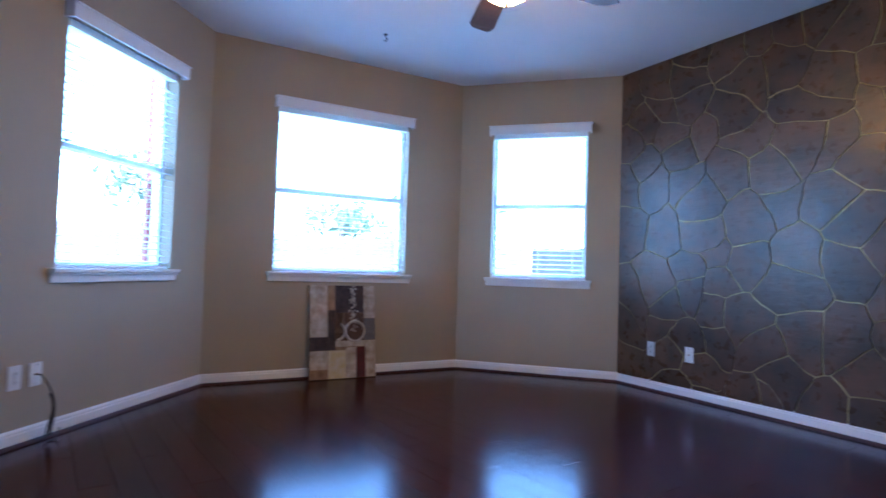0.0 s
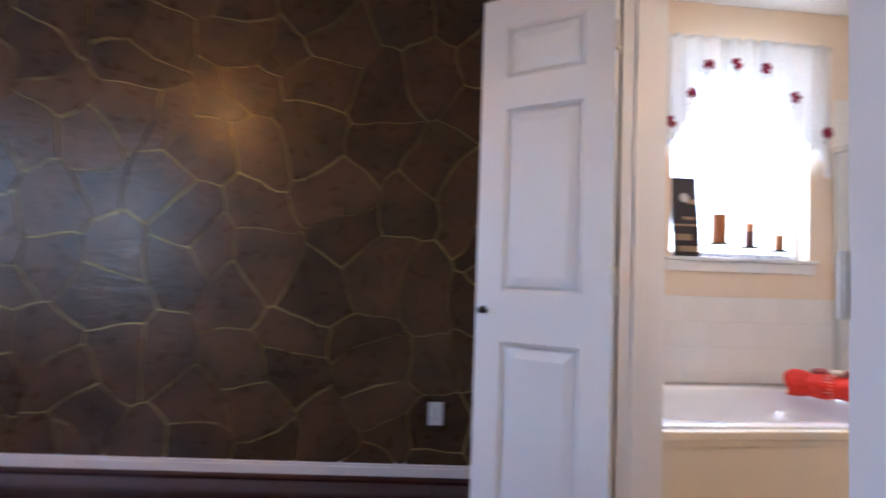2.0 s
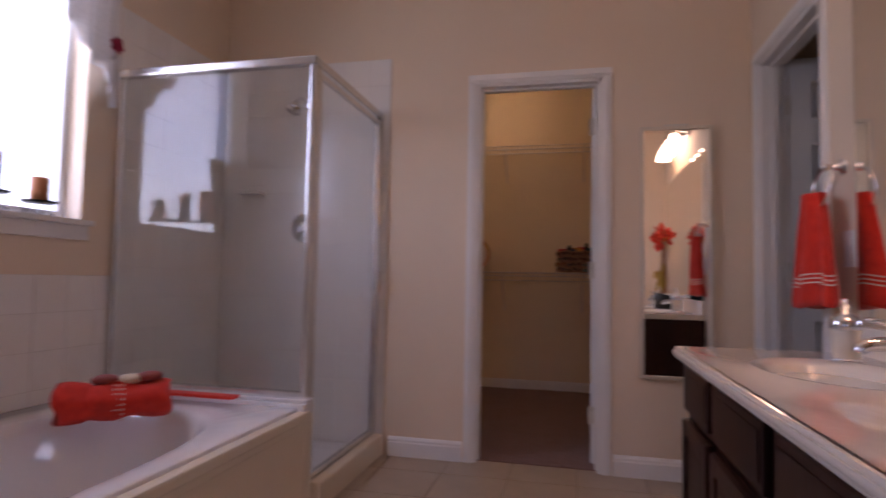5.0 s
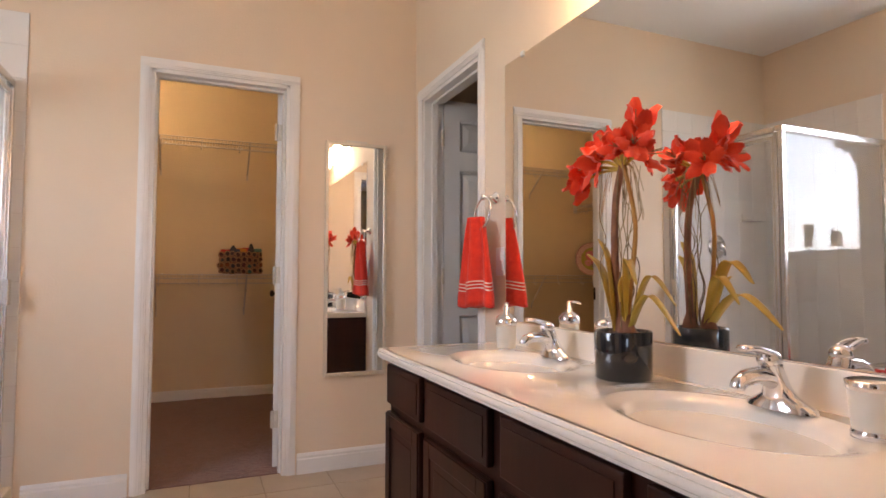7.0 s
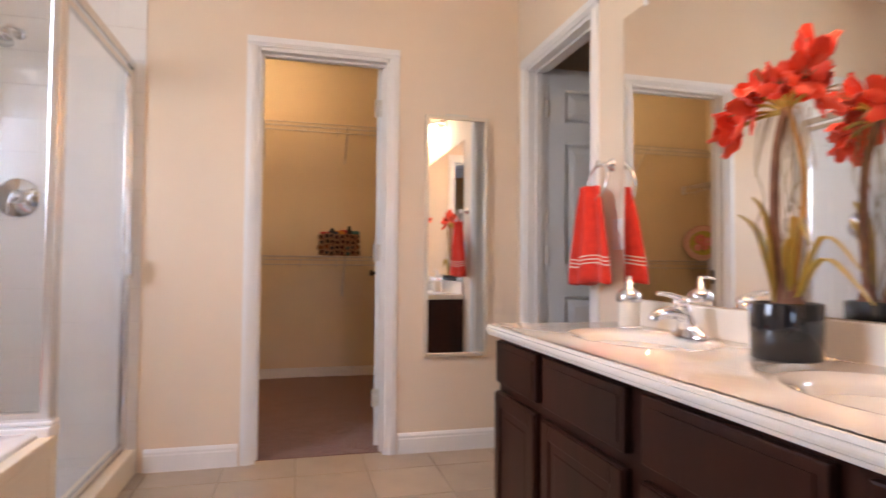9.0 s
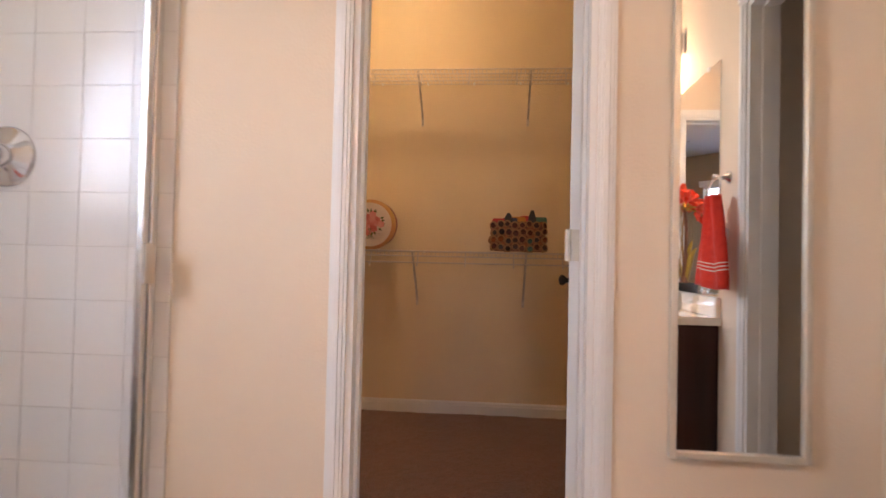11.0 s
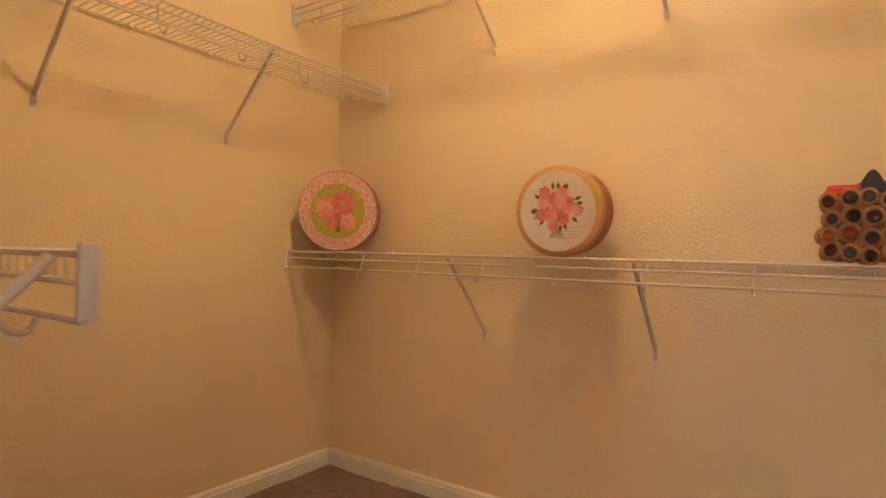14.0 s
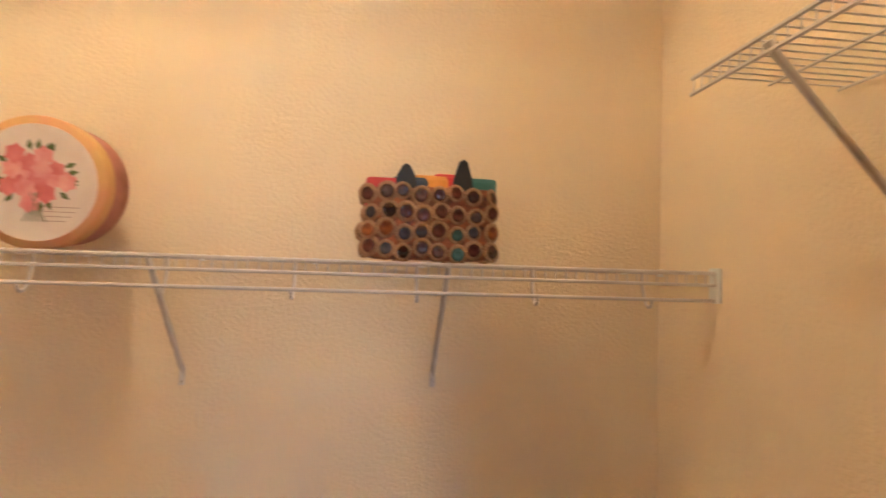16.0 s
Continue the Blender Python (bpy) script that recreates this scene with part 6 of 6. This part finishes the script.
# ---- pieces of walls and floors ----
# faux stone wall: stones proud of gold joints, uneven like flagging
STONE_WALL = wall("wall_stone", P5, P6, 0.14, BED_H, M_JOINT, label="dark brown faux flagstone accent wall with gold joints")
SL = math.dist(P5, P6)
rnd = random.Random(21)
sites = []
tries = 0
while len(sites) < 125 and tries < 20000:
    tries += 1
    q = (rnd.uniform(0, SL), rnd.uniform(0, BED_H))
    gap_ = rnd.choice((0.17, 0.23, 0.31, 0.37))
    if all(abs(q[0] - o[0]) / 1.15 + abs(q[1] - o[1]) > gap_ * 0.9 and math.dist(q, o) > gap_ for o in sites):
        sites.append(q)


def warp(x, z):
    v = Vector((x * 2.6, z * 2.6, 0.3))
    return x + 0.125 * noise.noise(v) + 0.017 * noise.noise(v * 4), z + 0.125 * noise.noise(v + Vector((9, 4, 2))) + 0.017 * noise.noise(v * 4 + Vector((3, 3, 3)))


for i, (sx, sz) in enumerate(sites):
    poly = [(0.002, 0.002), (SL - 0.002, 0.002), (SL - 0.002, BED_H - 0.002), (0.002, BED_H - 0.002)]
    for j, (ox, oz) in enumerate(sites):
        if i != j and abs(ox - sx) < 1.6 and abs(oz - sz) < 1.6:
            d = Vector((ox - sx, oz - sz)).normalized() * 0.0036
            poly = clip(poly, (sx + ox) / 2 - d.x, (sz + oz) / 2 - d.y, d.x, d.y)
            if len(poly) < 3:
                break
    if len(poly) < 3:
        continue
    fine = []
    for k, a in enumerate(poly):
        b = poly[(k + 1) % len(poly)]
        n = max(2, int(math.dist(a, b) / 0.05))
        for q in range(n):
            x, z = a[0] + (b[0] - a[0]) * q / n, a[1] + (b[1] - a[1]) * q / n
            wx, wz = warp(x, z)
            fx, fz = min(1, min(x, SL - x) / 0.12), min(1, min(z, BED_H - z) / 0.12)
            wx, wz = x + (wx - x) * fx, z + (wz - z) * fz
            fine.append((min(max(wx, 0.001), SL - 0.001), min(max(wz, 0.001), BED_H - 0.001)))
    bm = prism(bmesh.new(), fine, 0, 0.006, 0.002)
    st = part("stone", bm, M_STONE, STONE_WALL)
    st.matrix_local = pose(0, 0, 0, 90, 0, 0)

# laminate planks running towards the bay
CUTS = [(a, b) for a, b in zip(bay_out, bay_out[1:] + bay_out[:1])]
PW, PL = 0.128, 1.215
k = 0
y_start, x_start = -0.30, -1.6
while x_start + PW * k < 4.56:
    x0 = x_start + PW * k
    off = ((k * 0.377) % 1.0) * PL
    y = y_start - off
    while y < 4.75:
        poly = [(x0 + 0.0009, max(y, y_start) + 0.0009), (x0 + PW - 0.0009, max(y, y_start) + 0.0009), (x0 + PW - 0.0009, min(y + PL, 4.8) - 0.0009), (x0 + 0.0009, min(y + PL, 4.8) - 0.0009)]
        if poly[2][1] - poly[0][1] > 0.02:
            for (ax_, ay_), (bx_, by_) in (CUTS[1:2] if x0 < -0.27 else CUTS[2:6]):
                ex, ey = bx_ - ax_, by_ - ay_
                poly = clip(poly, ax_, ay_, -ey, ex)
                if len(poly) < 3:
                    break
            if len(poly) >= 3:
                c = Vector((sum(p[0] for p in poly) / len(poly), sum(p[1] for p in poly) / len(poly)))
                bm = prism(bmesh.new(), [tuple(Vector(p) - c) for p in poly], -0.010, 0.0, 0.0012)
                ob = part("plank", bm, M_PLANK, FLOOR_BED)
                ob.location = (c.x, c.y, 0)
        y += PL
    k += 1

# floor tiles
TS = 0.33
ft = None
for i in range(15):
    for j in range(10):
        x0, yy = 0.18 + i * TS, -3.27 + j * TS
        if not (0.1 < x0 < 4.4) or yy > -0.32 or (x0 > 3.6 and yy > -3.3):
            continue
        x1, y1_ = min(x0 + TS, 4.6), min(yy + TS, -0.30)
        if abs(x1 - x0 - TS) < 1e-6 and abs(y1_ - yy - TS) < 1e-6:
            if ft is None:
                bm = prism(bmesh.new(), [(0.003, 0.003), (TS - 0.003, 0.003), (TS - 0.003, TS - 0.003), (0.003, TS - 0.003)], -0.006, 0.0, 0.0015)
                ft = ob = part("tile", bm, M_TILE_F, FLOOR_BATH)
            else:
                ob = new("tile", ft.data)
                ob.parent = FLOOR_BATH
        else:
            bm = prism(bmesh.new(), [(0.003, 0.003), (x1 - x0 - 0.003, 0.003), (x1 - x0 - 0.003, y1_ - yy - 0.003), (0.003, y1_ - yy - 0.003)], -0.006, 0.0, 0.0015)
            ob = part("tile", bm, M_TILE_F, FLOOR_BATH)
        ob.location = (x0, yy, 0)

# wall tiles of the tub surround and the shower; local x along the wall, z up, -y into the room
WT = 0.152


def tiling(m, u0, u1, z0, z1, label, skip=None):
    back = tagged(part("wall_tiling", boxes((u0, u1, -0.006, -0.0005, z0, z1)), M_GROUT_W), label, "wall tile", kind="structure")
    back.matrix_world = m
    shared = {}
    nu, nz_ = math.ceil((u1 - u0) / WT - 0.01), math.ceil((z1 - z0) / WT - 0.01)
    for i in range(nu):
        for j in range(nz_):
            a, b = u0 + i * WT, min(u0 + (i + 1) * WT, u1)
            c, d = z1 - (j + 1) * WT, z1 - j * WT
            c = max(c, z0)
            key = (round(b - a, 3), round(d - c, 3))
            if min(key) < 0.01:
                continue
            if key not in shared:
                shared[key] = None
                bm = prism(bmesh.new(), [(0.0009, 0.0009), (key[0] - 0.0009, 0.0009), (key[0] - 0.0009, key[1] - 0.0009), (0.0009, key[1] - 0.0009)], 0.003, 0.0080, 0.0007)
                ob = part("tile", bm, M_TILE, back)
                shared[key] = ob.data
            else:
                ob = new("tile", shared[key])
                ob.parent = back
            ob.matrix_local = pose(a, 0, c, 90, 0, 0)


tiling(pose(EX, -0.417, 0, 0, 0, -90), 0.0, 1.89, TZ, 0.955, "white ceramic tile surround behind the tub")
tiling(pose(EX, -0.417, 0, 0, 0, -90), 1.895, -0.417 - SY - 0.001, 0.05, 2.215, "white ceramic tile shower wall")
tiling(pose(EX - 0.011, SY, 0, 0, 0, 180), 0.0, EX - 3.54, 0.0, 2.215, "white ceramic tile shower wall")
tiling(pose(3.40, -0.417, 0, 0, 0, 0), 0.19, EX - 3.40 - 0.011, TZ, 0.955, "white ceramic tile surround at the tub's end")
